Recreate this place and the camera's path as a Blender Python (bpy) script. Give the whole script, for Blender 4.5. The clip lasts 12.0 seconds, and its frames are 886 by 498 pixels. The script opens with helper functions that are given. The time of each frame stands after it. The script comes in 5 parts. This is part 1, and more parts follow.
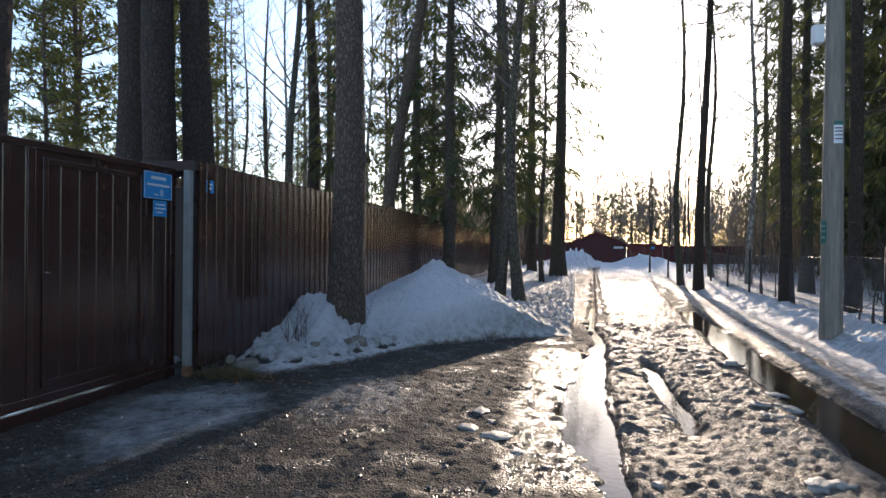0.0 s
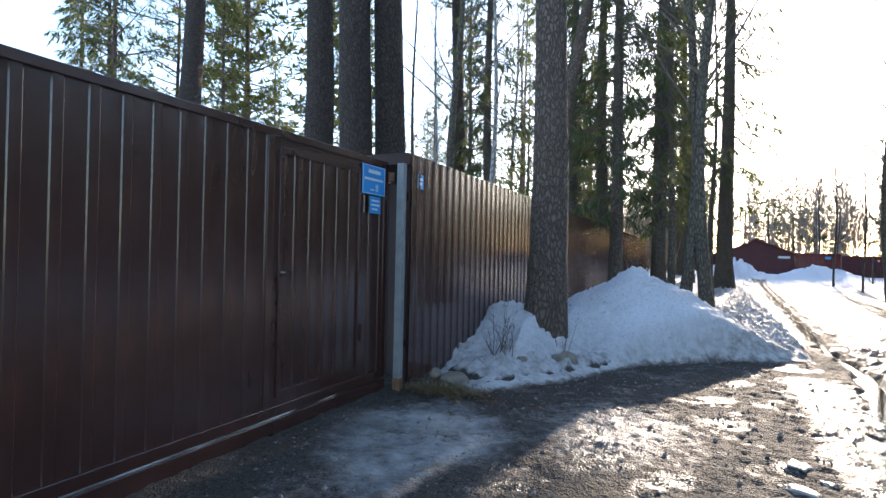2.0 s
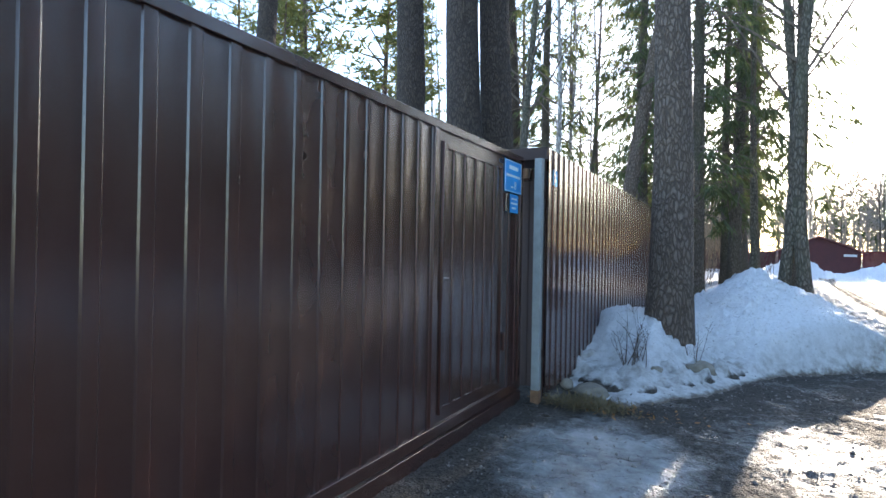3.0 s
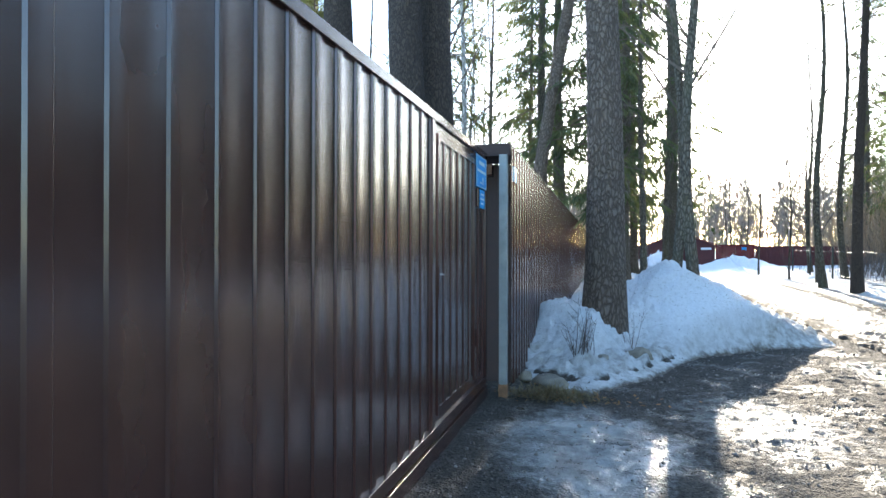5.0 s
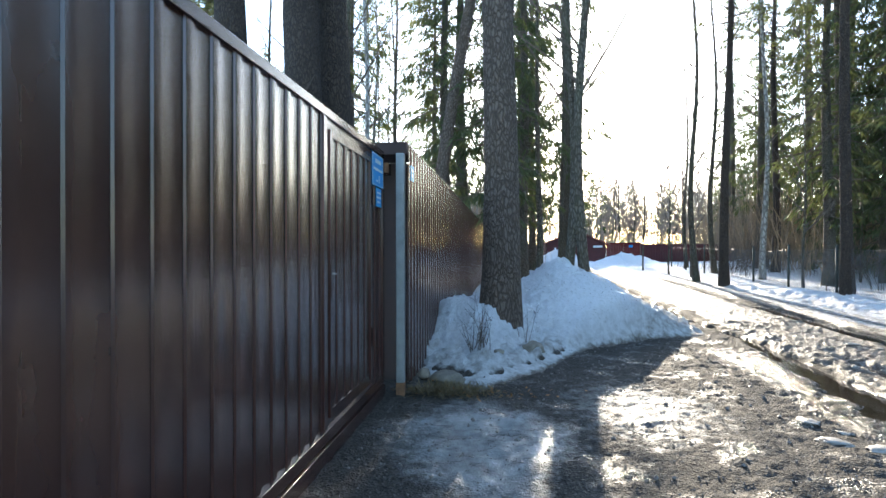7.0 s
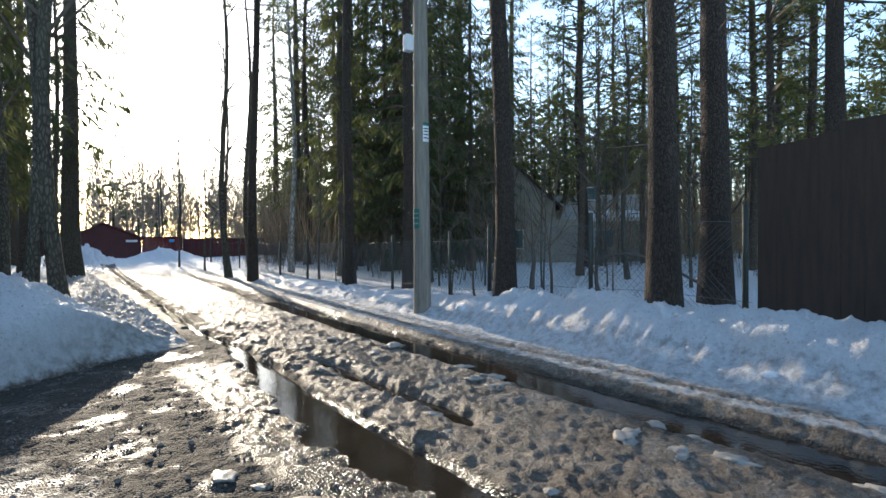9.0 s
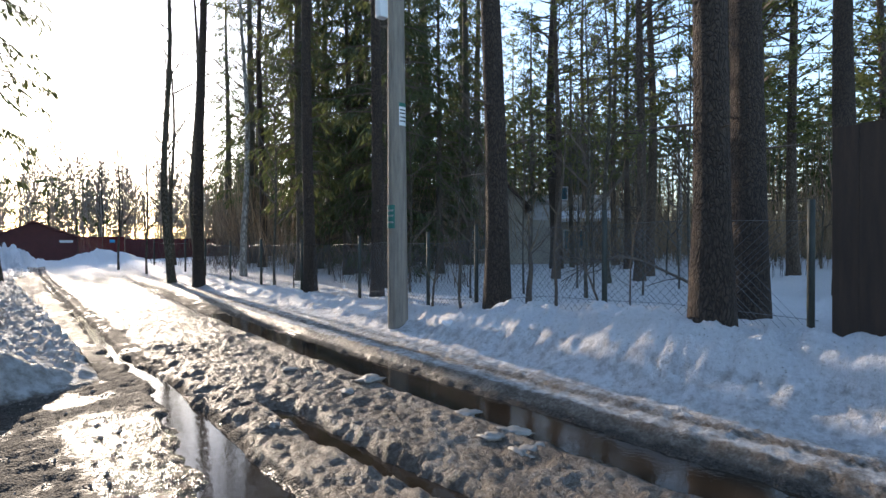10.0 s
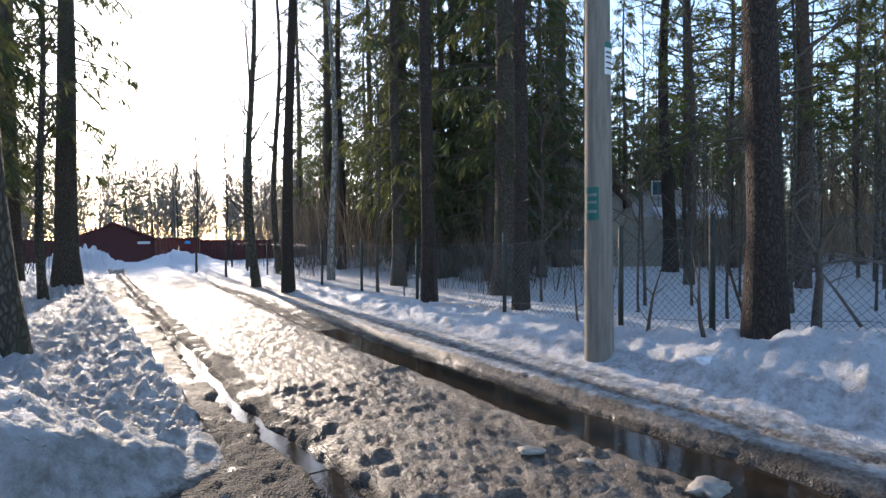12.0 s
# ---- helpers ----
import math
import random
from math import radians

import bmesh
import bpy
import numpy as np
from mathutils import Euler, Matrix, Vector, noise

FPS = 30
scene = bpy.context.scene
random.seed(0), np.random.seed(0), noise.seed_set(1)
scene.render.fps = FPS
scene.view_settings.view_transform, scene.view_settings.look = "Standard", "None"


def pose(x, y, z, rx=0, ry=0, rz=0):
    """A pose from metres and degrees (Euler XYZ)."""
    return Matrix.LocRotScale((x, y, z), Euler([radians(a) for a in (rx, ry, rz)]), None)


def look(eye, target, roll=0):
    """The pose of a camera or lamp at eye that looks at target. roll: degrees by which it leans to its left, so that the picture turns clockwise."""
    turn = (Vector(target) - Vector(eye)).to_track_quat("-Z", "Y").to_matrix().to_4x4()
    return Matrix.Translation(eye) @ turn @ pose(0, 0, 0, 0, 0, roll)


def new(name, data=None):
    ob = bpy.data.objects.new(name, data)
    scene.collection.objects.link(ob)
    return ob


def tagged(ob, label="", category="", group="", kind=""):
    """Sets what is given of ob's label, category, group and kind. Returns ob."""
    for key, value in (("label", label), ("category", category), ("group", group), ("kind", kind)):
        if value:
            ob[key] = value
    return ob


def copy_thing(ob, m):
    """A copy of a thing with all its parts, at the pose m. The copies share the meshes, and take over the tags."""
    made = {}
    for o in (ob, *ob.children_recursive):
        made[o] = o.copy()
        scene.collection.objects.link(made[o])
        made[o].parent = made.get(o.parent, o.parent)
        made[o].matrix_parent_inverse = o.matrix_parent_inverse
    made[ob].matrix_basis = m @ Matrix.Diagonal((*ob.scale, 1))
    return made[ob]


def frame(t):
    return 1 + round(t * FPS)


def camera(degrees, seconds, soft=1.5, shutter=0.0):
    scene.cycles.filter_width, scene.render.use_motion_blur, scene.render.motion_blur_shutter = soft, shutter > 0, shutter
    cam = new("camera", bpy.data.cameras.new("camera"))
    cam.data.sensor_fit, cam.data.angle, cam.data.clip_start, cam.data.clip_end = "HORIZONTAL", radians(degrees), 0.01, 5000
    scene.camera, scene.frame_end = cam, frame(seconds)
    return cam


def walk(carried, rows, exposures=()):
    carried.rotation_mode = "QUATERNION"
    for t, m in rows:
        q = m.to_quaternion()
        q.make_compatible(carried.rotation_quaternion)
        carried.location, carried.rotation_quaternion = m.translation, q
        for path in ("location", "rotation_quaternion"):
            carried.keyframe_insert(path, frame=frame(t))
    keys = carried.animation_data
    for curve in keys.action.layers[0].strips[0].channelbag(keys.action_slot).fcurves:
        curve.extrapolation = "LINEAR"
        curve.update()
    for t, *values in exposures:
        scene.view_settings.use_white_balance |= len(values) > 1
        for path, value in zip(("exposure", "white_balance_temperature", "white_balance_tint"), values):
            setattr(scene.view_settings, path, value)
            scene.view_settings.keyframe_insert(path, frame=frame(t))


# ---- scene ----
cam = camera(77.8, 12.0, soft=1.5)
METRES, EYE, TILT, LEAN, TURN = 10.5, 1.5, 0.0, 0.0, 12.8
ROWS = [
    (0.0, 0.0, 0.0, 0.0, 0.0, -0.25, -0.64),
    (0.5, -0.0129, 0.0427, 0.0001, 0.27, -0.15, -0.67),
    (1.0, -0.0269, 0.0694, -0.0007, 1.71, 0.1, -0.67),
    (1.5, -0.0611, 0.0771, -0.0057, 7.87, 0.32, -0.89),
    (2.0, -0.1189, 0.0734, -0.0073, 12.29, 0.34, -1.24),
    (2.5, -0.1756, 0.0808, -0.0056, 16.6, 0.12, -1.17),
    (4.5, -0.2968, 0.0838, -0.0089, 6.57, 0.19, -0.27),
    (5.0, -0.2974, 0.0846, -0.0091, 3.73, 0.17, -0.1),
    (5.5, -0.2986, 0.0844, -0.0089, 1.25, 0.09, -0.08),
    (6.0, -0.3002, 0.084, -0.0089, -0.41, 0.06, -0.07),
    (6.5, -0.301, 0.0829, -0.0087, -1.46, 0.0, -0.05),
    (8.5, -0.1659, 0.1393, -0.0114, -38.08, -0.64, 0.53),
    (9.0, -0.1177, 0.1842, -0.012, -49.62, -0.74, 0.39),
    (9.5, -0.0669, 0.24, -0.0122, -53.0, -0.76, 0.39),
    (10.0, -0.0265, 0.301, -0.0091, -53.86, -0.72, 0.33),
    (10.5, -0.0093, 0.3703, -0.0113, -52.0, -0.61, 0.31),
    (11.0, 0.0067, 0.4359, -0.0096, -50.53, -0.56, 0.33),
    (11.5, 0.0228, 0.5036, -0.0123, -48.73, -0.57, 0.44),
    (12.0, 0.0496, 0.5737, -0.0116, -48.28, -0.57, 0.48),
]
walk(cam, [(t, pose(0, 0, EYE, TILT, LEAN, TURN) @ pose(METRES * x, METRES * y, METRES * z, 90 + pitch, roll, yaw)) for t, x, y, z, yaw, pitch, roll in ROWS],
     exposures=[(0.0, 1.55, 7100, 18), (1.0, 1.7, 7000, 18), (1.7, 2.1, 6900, 17), (2.5, 2.7, 6800, 15), (4.5, 2.95, 6600, 8), (6.5, 2.8, 6600, 8), (8.5, 1.8, 6800, 8), (10.0, 1.8, 6900, 15), (12.0, 1.85, 6700, 17)])

# ---- light ----
SUN_AZ, SUN_EL = 6.8, 14.0
world = bpy.data.worlds.new("world")
scene.world = world
world.use_nodes = True
wn = world.node_tree.nodes
sky = wn.new("ShaderNodeTexSky")
sky.sky_type, sky.sun_disc = "NISHITA", False
sky.sun_elevation, sky.sun_rotation = radians(SUN_EL), radians(SUN_AZ)
sky.air_density, sky.dust_density, sky.ozone_density = 1.0, 0.5, 2.5
world.node_tree.links.new(sky.outputs["Color"], wn["Background"].inputs["Color"])
wn["Background"].inputs["Strength"].default_value = 0.15
sun_data = bpy.data.lights.new("sun", "SUN")
sun_data.energy, sun_data.angle, sun_data.color = 1.9, radians(0.6), (1.0, 0.88, 0.72)
sun = new("sun", sun_data)
sun_dir = Vector((math.sin(radians(SUN_AZ)) * math.cos(radians(SUN_EL)), math.cos(radians(SUN_AZ)) * math.cos(radians(SUN_EL)), math.sin(radians(SUN_EL))))
sun.matrix_world = look(sun_dir * 60, (0, 0, 0))


# ---- materials ----
def material(name):
    m = bpy.data.materials.new(name)
    m.use_nodes = True
    return m, m.node_tree, m.node_tree.nodes["Principled BSDF"]


def node(tree, kind, **inputs):
    n = tree.nodes.new(kind)
    for key, value in inputs.items():
        key = key.replace("_", " ")
        if hasattr(value, "is_output"):
            tree.links.new(value, n.inputs[key])
        else:
            n.inputs[key].default_value = value
    return n


def coords(tree, scale=(1, 1, 1), world_space=True):
    tc = tree.nodes.new("ShaderNodeNewGeometry" if world_space else "ShaderNodeTexCoord")
    mp = tree.nodes.new("ShaderNodeMapping")
    tree.links.new(tc.outputs["Position" if world_space else "Object"], mp.inputs["Vector"])
    mp.inputs["Scale"].default_value = scale
    return mp.outputs["Vector"]


def noise_node(tree, vec, scale, detail=4.0, rough=0.55):
    n = node(tree, "ShaderNodeTexNoise", Vector=vec, Scale=scale, Detail=detail, Roughness=rough)
    return n.outputs["Fac"]


def ramp(tree, fac, stops):
    r = tree.nodes.new("ShaderNodeValToRGB")
    tree.links.new(fac, r.inputs["Fac"])
    els = r.color_ramp.elements
    while len(els) < len(stops):
        els.new(0.5)
    for e, (p, c) in zip(els, stops):
        e.position, e.color = p, (*c, 1)
    return r.outputs["Color"]


def mix(tree, fac, a, b):
    n = tree.nodes.new("ShaderNodeMix")
    n.data_type = "RGBA"
    for sock, value in ((n.inputs[0], fac), (n.inputs[6], a), (n.inputs[7], b)):
        if hasattr(value, "is_output"):
            tree.links.new(value, sock)
        else:
            sock.default_value = value if isinstance(value, float) else (*value, 1)
    return n.outputs[2]


def fmath(tree, op, a, b=0.0):
    n = tree.nodes.new("ShaderNodeMath")
    n.operation = op
    for sock, value in zip(n.inputs, (a, b)):
        if hasattr(value, "is_output"):
            tree.links.new(value, sock)
        else:
            sock.default_value = value
    return n.outputs[0]


def bump(tree, bsdf, height, strength, distance):
    b = node(tree, "ShaderNodeBump", Height=height, Strength=strength, Distance=distance)
    tree.links.new(b.outputs["Normal"], bsdf.inputs["Normal"])


def plain(name, color, rough=0.5, metal=0.0, vary=0.25, scale=6.0, bumpy=0.0, world_space=False, stretch=(1, 1, 1)):
    """A surface of one paint or stuff, with stains at two scales and a fine relief."""
    m, t, b = material(name)
    v = coords(t, stretch, world_space)
    big = noise_node(t, v, scale, 5)
    fine = noise_node(t, v, scale * 14, 3)
    f = fmath(t, "ADD", fmath(t, "MULTIPLY", big, 0.7), fmath(t, "MULTIPLY", fine, 0.3))
    lo = tuple(c * (1 - vary) for c in color)
    hi = tuple(min(1, c * (1 + vary)) for c in color)
    t.links.new(ramp(t, f, [(0.3, lo), (0.7, hi)]), b.inputs["Base Color"])
    b.inputs["Metallic"].default_value = metal
    t.links.new(fmath(t, "ADD", fmath(t, "MULTIPLY", big, 0.2), rough - 0.1), b.inputs["Roughness"])
    if bumpy:
        bump(t, b, f, bumpy, 0.01)
    return m


def bark_material(name, dark, light, moss=None, scale=9.0):
    m, t, b = material(name)
    v = coords(t, (1, 1, 0.4), False)
    warp = node(t, "ShaderNodeTexNoise", Vector=v, Scale=scale * 0.8, Detail=3.0)
    add = t.nodes.new("ShaderNodeVectorMath")
    add.operation = "MULTIPLY_ADD"
    t.links.new(warp.outputs["Color"], add.inputs[0])
    add.inputs[1].default_value = (0.16, 0.16, 0.16)
    t.links.new(v, add.inputs[2])
    vor = node(t, "ShaderNodeTexVoronoi", Vector=add.outputs[0], Scale=scale * 3.6)
    vor.feature = "DISTANCE_TO_EDGE"
    crack = fmath(t, "MINIMUM", fmath(t, "MULTIPLY", vor.outputs["Distance"], 4.5), 1.0)
    fine = noise_node(t, v, scale * 9, 5, 0.65)
    big = noise_node(t, v, 1.3, 3)
    f = fmath(t, "MULTIPLY", crack, fmath(t, "ADD", fmath(t, "MULTIPLY", fine, 0.8), 0.3))
    col = ramp(t, f, [(0.05, tuple(c * 0.6 for c in dark)), (0.4, dark), (1.0, light)])
    if moss:
        col = mix(t, ramp(t, big, [(0.45, (0, 0, 0)), (0.75, (0.55, 0.55, 0.55))]), col, moss)
    t.links.new(col, b.inputs["Base Color"])
    b.inputs["Roughness"].default_value = 0.9
    bump(t, b, f, 1.0, 0.03)
    return m


def leaf_material(name, dark, light, through_col=None):
    m, t, b = material(name)
    v = coords(t, (1, 1, 1), False)
    geo = t.nodes.new("ShaderNodeNewGeometry")
    f = fmath(t, "ADD", fmath(t, "MULTIPLY", noise_node(t, v, 0.6, 2), 0.6), fmath(t, "MULTIPLY", geo.outputs["Random Per Island"], 0.45))
    col = ramp(t, f, [(0.25, dark), (0.75, light)])
    t.links.new(col, b.inputs["Base Color"])
    b.inputs["Roughness"].default_value = 0.6
    tr = node(t, "ShaderNodeBsdfTranslucent", Color=mix(t, 0.5, col, through_col or light))
    ms = node(t, "ShaderNodeMixShader", Fac=0.45)
    t.links.new(b.outputs[0], ms.inputs[1])
    t.links.new(tr.outputs[0], ms.inputs[2])
    t.links.new(ms.outputs[0], t.nodes["Material Output"].inputs["Surface"])
    return m


BARK_PINE = bark_material("pine_bark", (0.12, 0.085, 0.063), (0.22, 0.17, 0.135), None, 6.5)
BARK_DARK = bark_material("old_pine_bark", (0.062, 0.042, 0.03), (0.11, 0.08, 0.06), None, 9.0)
BARK_SPRUCE = bark_material("spruce_bark", (0.1, 0.078, 0.06), (0.2, 0.165, 0.13), (0.07, 0.085, 0.04), 7.0)
BARK_ALDER = bark_material("alder_bark", (0.09, 0.075, 0.055), (0.2, 0.175, 0.14), (0.1, 0.11, 0.05), 5.0)
BARK_BIRCH = bark_material("birch_bark", (0.3, 0.28, 0.25), (0.62, 0.6, 0.56), None, 3.0)
TWIG = plain("twig_bark", (0.11, 0.082, 0.062), 0.8, vary=0.4)
STRAW_TWIG = plain("pale_twig", (0.2, 0.15, 0.1), 0.8, vary=0.4)
NEEDLE_SPRUCE = leaf_material("spruce_needles", (0.03, 0.045, 0.02), (0.085, 0.11, 0.045), (0.16, 0.17, 0.05))
NEEDLE_PINE = leaf_material("pine_needles", (0.06, 0.08, 0.028), (0.2, 0.2, 0.06))
DRY_LEAF = leaf_material("dry_leaf", (0.22, 0.09, 0.03), (0.4, 0.2, 0.07))
DRY_GRASS = leaf_material("dry_grass", (0.11, 0.082, 0.042), (0.27, 0.205, 0.105))


def ground_material():
    """Wet gravel, with slush, ice and snow laid over it by the masks in the sheet's colour layer."""
    m, t, b = material("ground_cover")
    v = coords(t)
    mask = t.nodes.new("ShaderNodeVertexColor")
    mask.layer_name = "cover"
    sep = t.nodes.new("ShaderNodeSeparateColor")
    t.links.new(mask.outputs["Color"], sep.inputs["Color"])
    rough_n = noise_node(t, v, 9.0, 6, 0.65)
    mid_n = noise_node(t, v, 2.2, 5, 0.6)
    fine_n = noise_node(t, v, 60.0, 4, 0.6)

    def edge(channel, soft=0.22, amount=0.55):
        f = fmath(t, "ADD", channel, fmath(t, "MULTIPLY", fmath(t, "SUBTRACT", rough_n, 0.5), amount))
        r = node(t, "ShaderNodeMapRange", Value=f)
        r.inputs["From Min"].default_value, r.inputs["From Max"].default_value = 0.5 - soft, 0.5 + soft
        return r.outputs["Result"]

    snow, slush, ice = edge(sep.outputs[0], 0.12), edge(sep.outputs[1]), edge(sep.outputs[2], 0.3, 0.9)
    pebble = node(t, "ShaderNodeTexVoronoi", Vector=v, Scale=70.0)
    pebble2 = node(t, "ShaderNodeTexVoronoi", Vector=v, Scale=24.0)
    peb = fmath(t, "ADD", fmath(t, "MULTIPLY", pebble.outputs["Distance"], 0.5), fmath(t, "MULTIPLY", pebble2.outputs["Distance"], 0.5))
    gravel_col = mix(t, ramp(t, pebble.outputs["Color"], [(0.2, (0, 0, 0)), (0.95, (1, 1, 1))]), (0.03, 0.025, 0.02), (0.115, 0.1, 0.083))
    gravel_col = mix(t, ramp(t, mid_n, [(0.4, (0, 0, 0)), (0.65, (0.6, 0.6, 0.6))]), gravel_col, (0.042, 0.035, 0.028))
    dirt = node(t, "ShaderNodeTexNoise", Vector=v, Scale=26.0, Detail=6.0, Roughness=0.7).outputs["Fac"]
    slush_col = ramp(t, fmath(t, "ADD", fmath(t, "ADD", fmath(t, "MULTIPLY", mid_n, 0.35), fmath(t, "MULTIPLY", dirt, 0.45)), fmath(t, "MULTIPLY", fine_n, 0.2)),
                     [(0.38, (0.075, 0.054, 0.04)), (0.5, (0.2, 0.16, 0.125)), (0.64, (0.42, 0.375, 0.325))])
    ice_col = ramp(t, fmath(t, "ADD", fmath(t, "MULTIPLY", mid_n, 0.6), fmath(t, "MULTIPLY", rough_n, 0.4)), [(0.38, (0.1, 0.1, 0.095)), (0.64, (0.35, 0.36, 0.345))])
    snow_col = ramp(t, dirt, [(0.28, (0.4, 0.36, 0.31)), (0.4, (0.76, 0.76, 0.76)), (0.6, (0.86, 0.86, 0.87))])
    crumb = node(t, "ShaderNodeTexVoronoi", Vector=v, Scale=17.0).outputs["Distance"]
    crumbs = fmath(t, "MULTIPLY", ramp(t, crumb, [(0.06, (1, 1, 1)), (0.13, (0, 0, 0))]), ramp(t, mid_n, [(0.46, (0, 0, 0)), (0.6, (0.9, 0.9, 0.9))]))
    snow_col = mix(t, crumbs, snow_col, (0.16, 0.12, 0.09))
    snow_dirty = ramp(t, rough_n, [(0.35, (0.35, 0.32, 0.28)), (0.6, (0.68, 0.67, 0.65))])
    snow_col = mix(t, mask.outputs["Alpha"], snow_dirty, snow_col)
    col = mix(t, slush, mix(t, ice, gravel_col, ice_col), slush_col)
    col = mix(t, snow, col, snow_col)
    t.links.new(col, b.inputs["Base Color"])
    wet = ramp(t, mid_n, [(0.36, (0.2, 0.2, 0.2)), (0.46, (0.8, 0.8, 0.8))])
    wet = mix(t, fmath(t, "MULTIPLY", edge(mask.outputs["Alpha"], 0.25, 0.9), 0.9), wet, (0.12, 0.12, 0.12))
    r = mix(t, ice, wet, (0.13, 0.13, 0.13))
    r = mix(t, slush, r, (0.5, 0.5, 0.5))
    r = mix(t, snow, r, (0.62, 0.62, 0.62))
    t.links.new(r, b.inputs["Roughness"])
    b.inputs["IOR"].default_value = 1.33
    b.inputs["Specular IOR Level"].default_value = 0.42
    flat = fmath(t, "SUBTRACT", 1.0, fmath(t, "MULTIPLY", ice, 0.8))
    g_h = fmath(t, "MULTIPLY", peb, flat)
    s_h = fmath(t, "ADD", fmath(t, "ADD", fmath(t, "MULTIPLY", rough_n, fmath(t, "ADD", fmath(t, "MULTIPLY", snow, 0.9), 0.35)), fmath(t, "MULTIPLY", dirt, 1.9)), fmath(t, "MULTIPLY", fine_n, 1.3))
    cover = fmath(t, "MAXIMUM", slush, snow)
    hgt = fmath(t, "ADD", fmath(t, "MULTIPLY", g_h, fmath(t, "SUBTRACT", 1.0, cover)), fmath(t, "MULTIPLY", s_h, cover))
    bump(t, b, hgt, 1.0, 0.026)
    return m


GROUND = ground_material()


def water_material():
    m, t, b = material("muddy_water")
    v = coords(t)
    t.links.new(ramp(t, noise_node(t, v, 3.0), [(0.3, (0.02, 0.014, 0.009)), (0.7, (0.05, 0.037, 0.025))]), b.inputs["Base Color"])
    b.inputs["Roughness"].default_value = 0.04
    b.inputs["IOR"].default_value = 1.33
    bump(t, b, noise_node(t, v, 22.0, 3), 0.05, 0.02)
    return m


WATER = water_material()


def sheet_metal(name, lo, hi):
    m, t, b = material(name)
    v = coords(t, (1, 1, 1))
    dust = noise_node(t, v, 2.0, 5)
    t.links.new(ramp(t, dust, [(0.3, lo), (0.75, hi)]), b.inputs["Base Color"])
    t.links.new(fmath(t, "ADD", fmath(t, "MULTIPLY", dust, 0.06), 0.22), b.inputs["Roughness"])
    b.inputs["Coat Weight"].default_value = 0.6
    b.inputs["Coat Roughness"].default_value = 0.16
    return m


BROWN_METAL = sheet_metal("brown_coated_steel", (0.048, 0.019, 0.014), (0.068, 0.03, 0.023))
RED_METAL = sheet_metal("red_coated_steel", (0.12, 0.018, 0.022), (0.17, 0.03, 0.034))
RED_DULL = plain("red_painted_steel", (0.1, 0.022, 0.024), 0.55, 0.0, 0.2, 3.0)
GREY_STEEL = plain("galvanised_steel", (0.26, 0.275, 0.265), 0.6, 0.2, 0.25, 9.0)
RUST = plain("rusty_steel", (0.2, 0.1, 0.05), 0.8, 0.0, 0.5, 20.0)
BRUSH = plain("brush_bark", (0.3, 0.21, 0.13), 0.85, vary=0.45)
GREY_BRUSH = plain("bare_woods_bark", (0.27, 0.22, 0.175), 0.85, vary=0.4)
SNOW = plain("old_snow", (0.8, 0.8, 0.81), 0.6, 0.0, 0.06, 5.0, 0.5)
BLUE_SIGN = plain("blue_enamel", (0.01, 0.31, 0.66), 0.35, 0.0, 0.08, 6.0)
WHITE_PAINT = plain("white_paint", (0.75, 0.77, 0.78), 0.45, 0.0, 0.08, 6.0)
TEAL_PAINT = plain("green_print", (0.02, 0.15, 0.12), 0.5, 0.0, 0.2, 6.0)
POLE_WOOD = plain("weathered_pole_wood", (0.24, 0.21, 0.175), 0.85, 0.0, 0.4, 7.0, 0.8, False, (3, 3, 0.25))
DARK_BOARD = plain("dark_stained_boards", (0.05, 0.029, 0.019), 0.75, 0.0, 0.4, 5.0, 0.5, False, (4, 4, 0.4))
POST_PAINT = plain("dark_green_post_paint", (0.045, 0.05, 0.04), 0.65, 0.0, 0.4, 9.0)
WIRE = plain("grey_wire", (0.15, 0.155, 0.16), 0.5, 0.4, 0.2, 9.0)
STONE = plain("field_stone", (0.2, 0.17, 0.13), 0.85, 0.0, 0.45, 9.0, 0.8)
ROOF_TILE = sheet_metal("plum_roof_metal", (0.06, 0.035, 0.05), (0.1, 0.06, 0.075))
HOUSE_WALL = plain("house_boarding", (0.42, 0.39, 0.34), 0.8, 0.0, 0.25, 1.5, 0.3)
RED_ROOF = plain("red_roof_sheet", (0.17, 0.055, 0.05), 0.7, 0.0, 0.2, 2.0)
GLASS = plain("window_glass", (0.06, 0.16, 0.2), 0.08, 0.0, 0.1, 1.0)


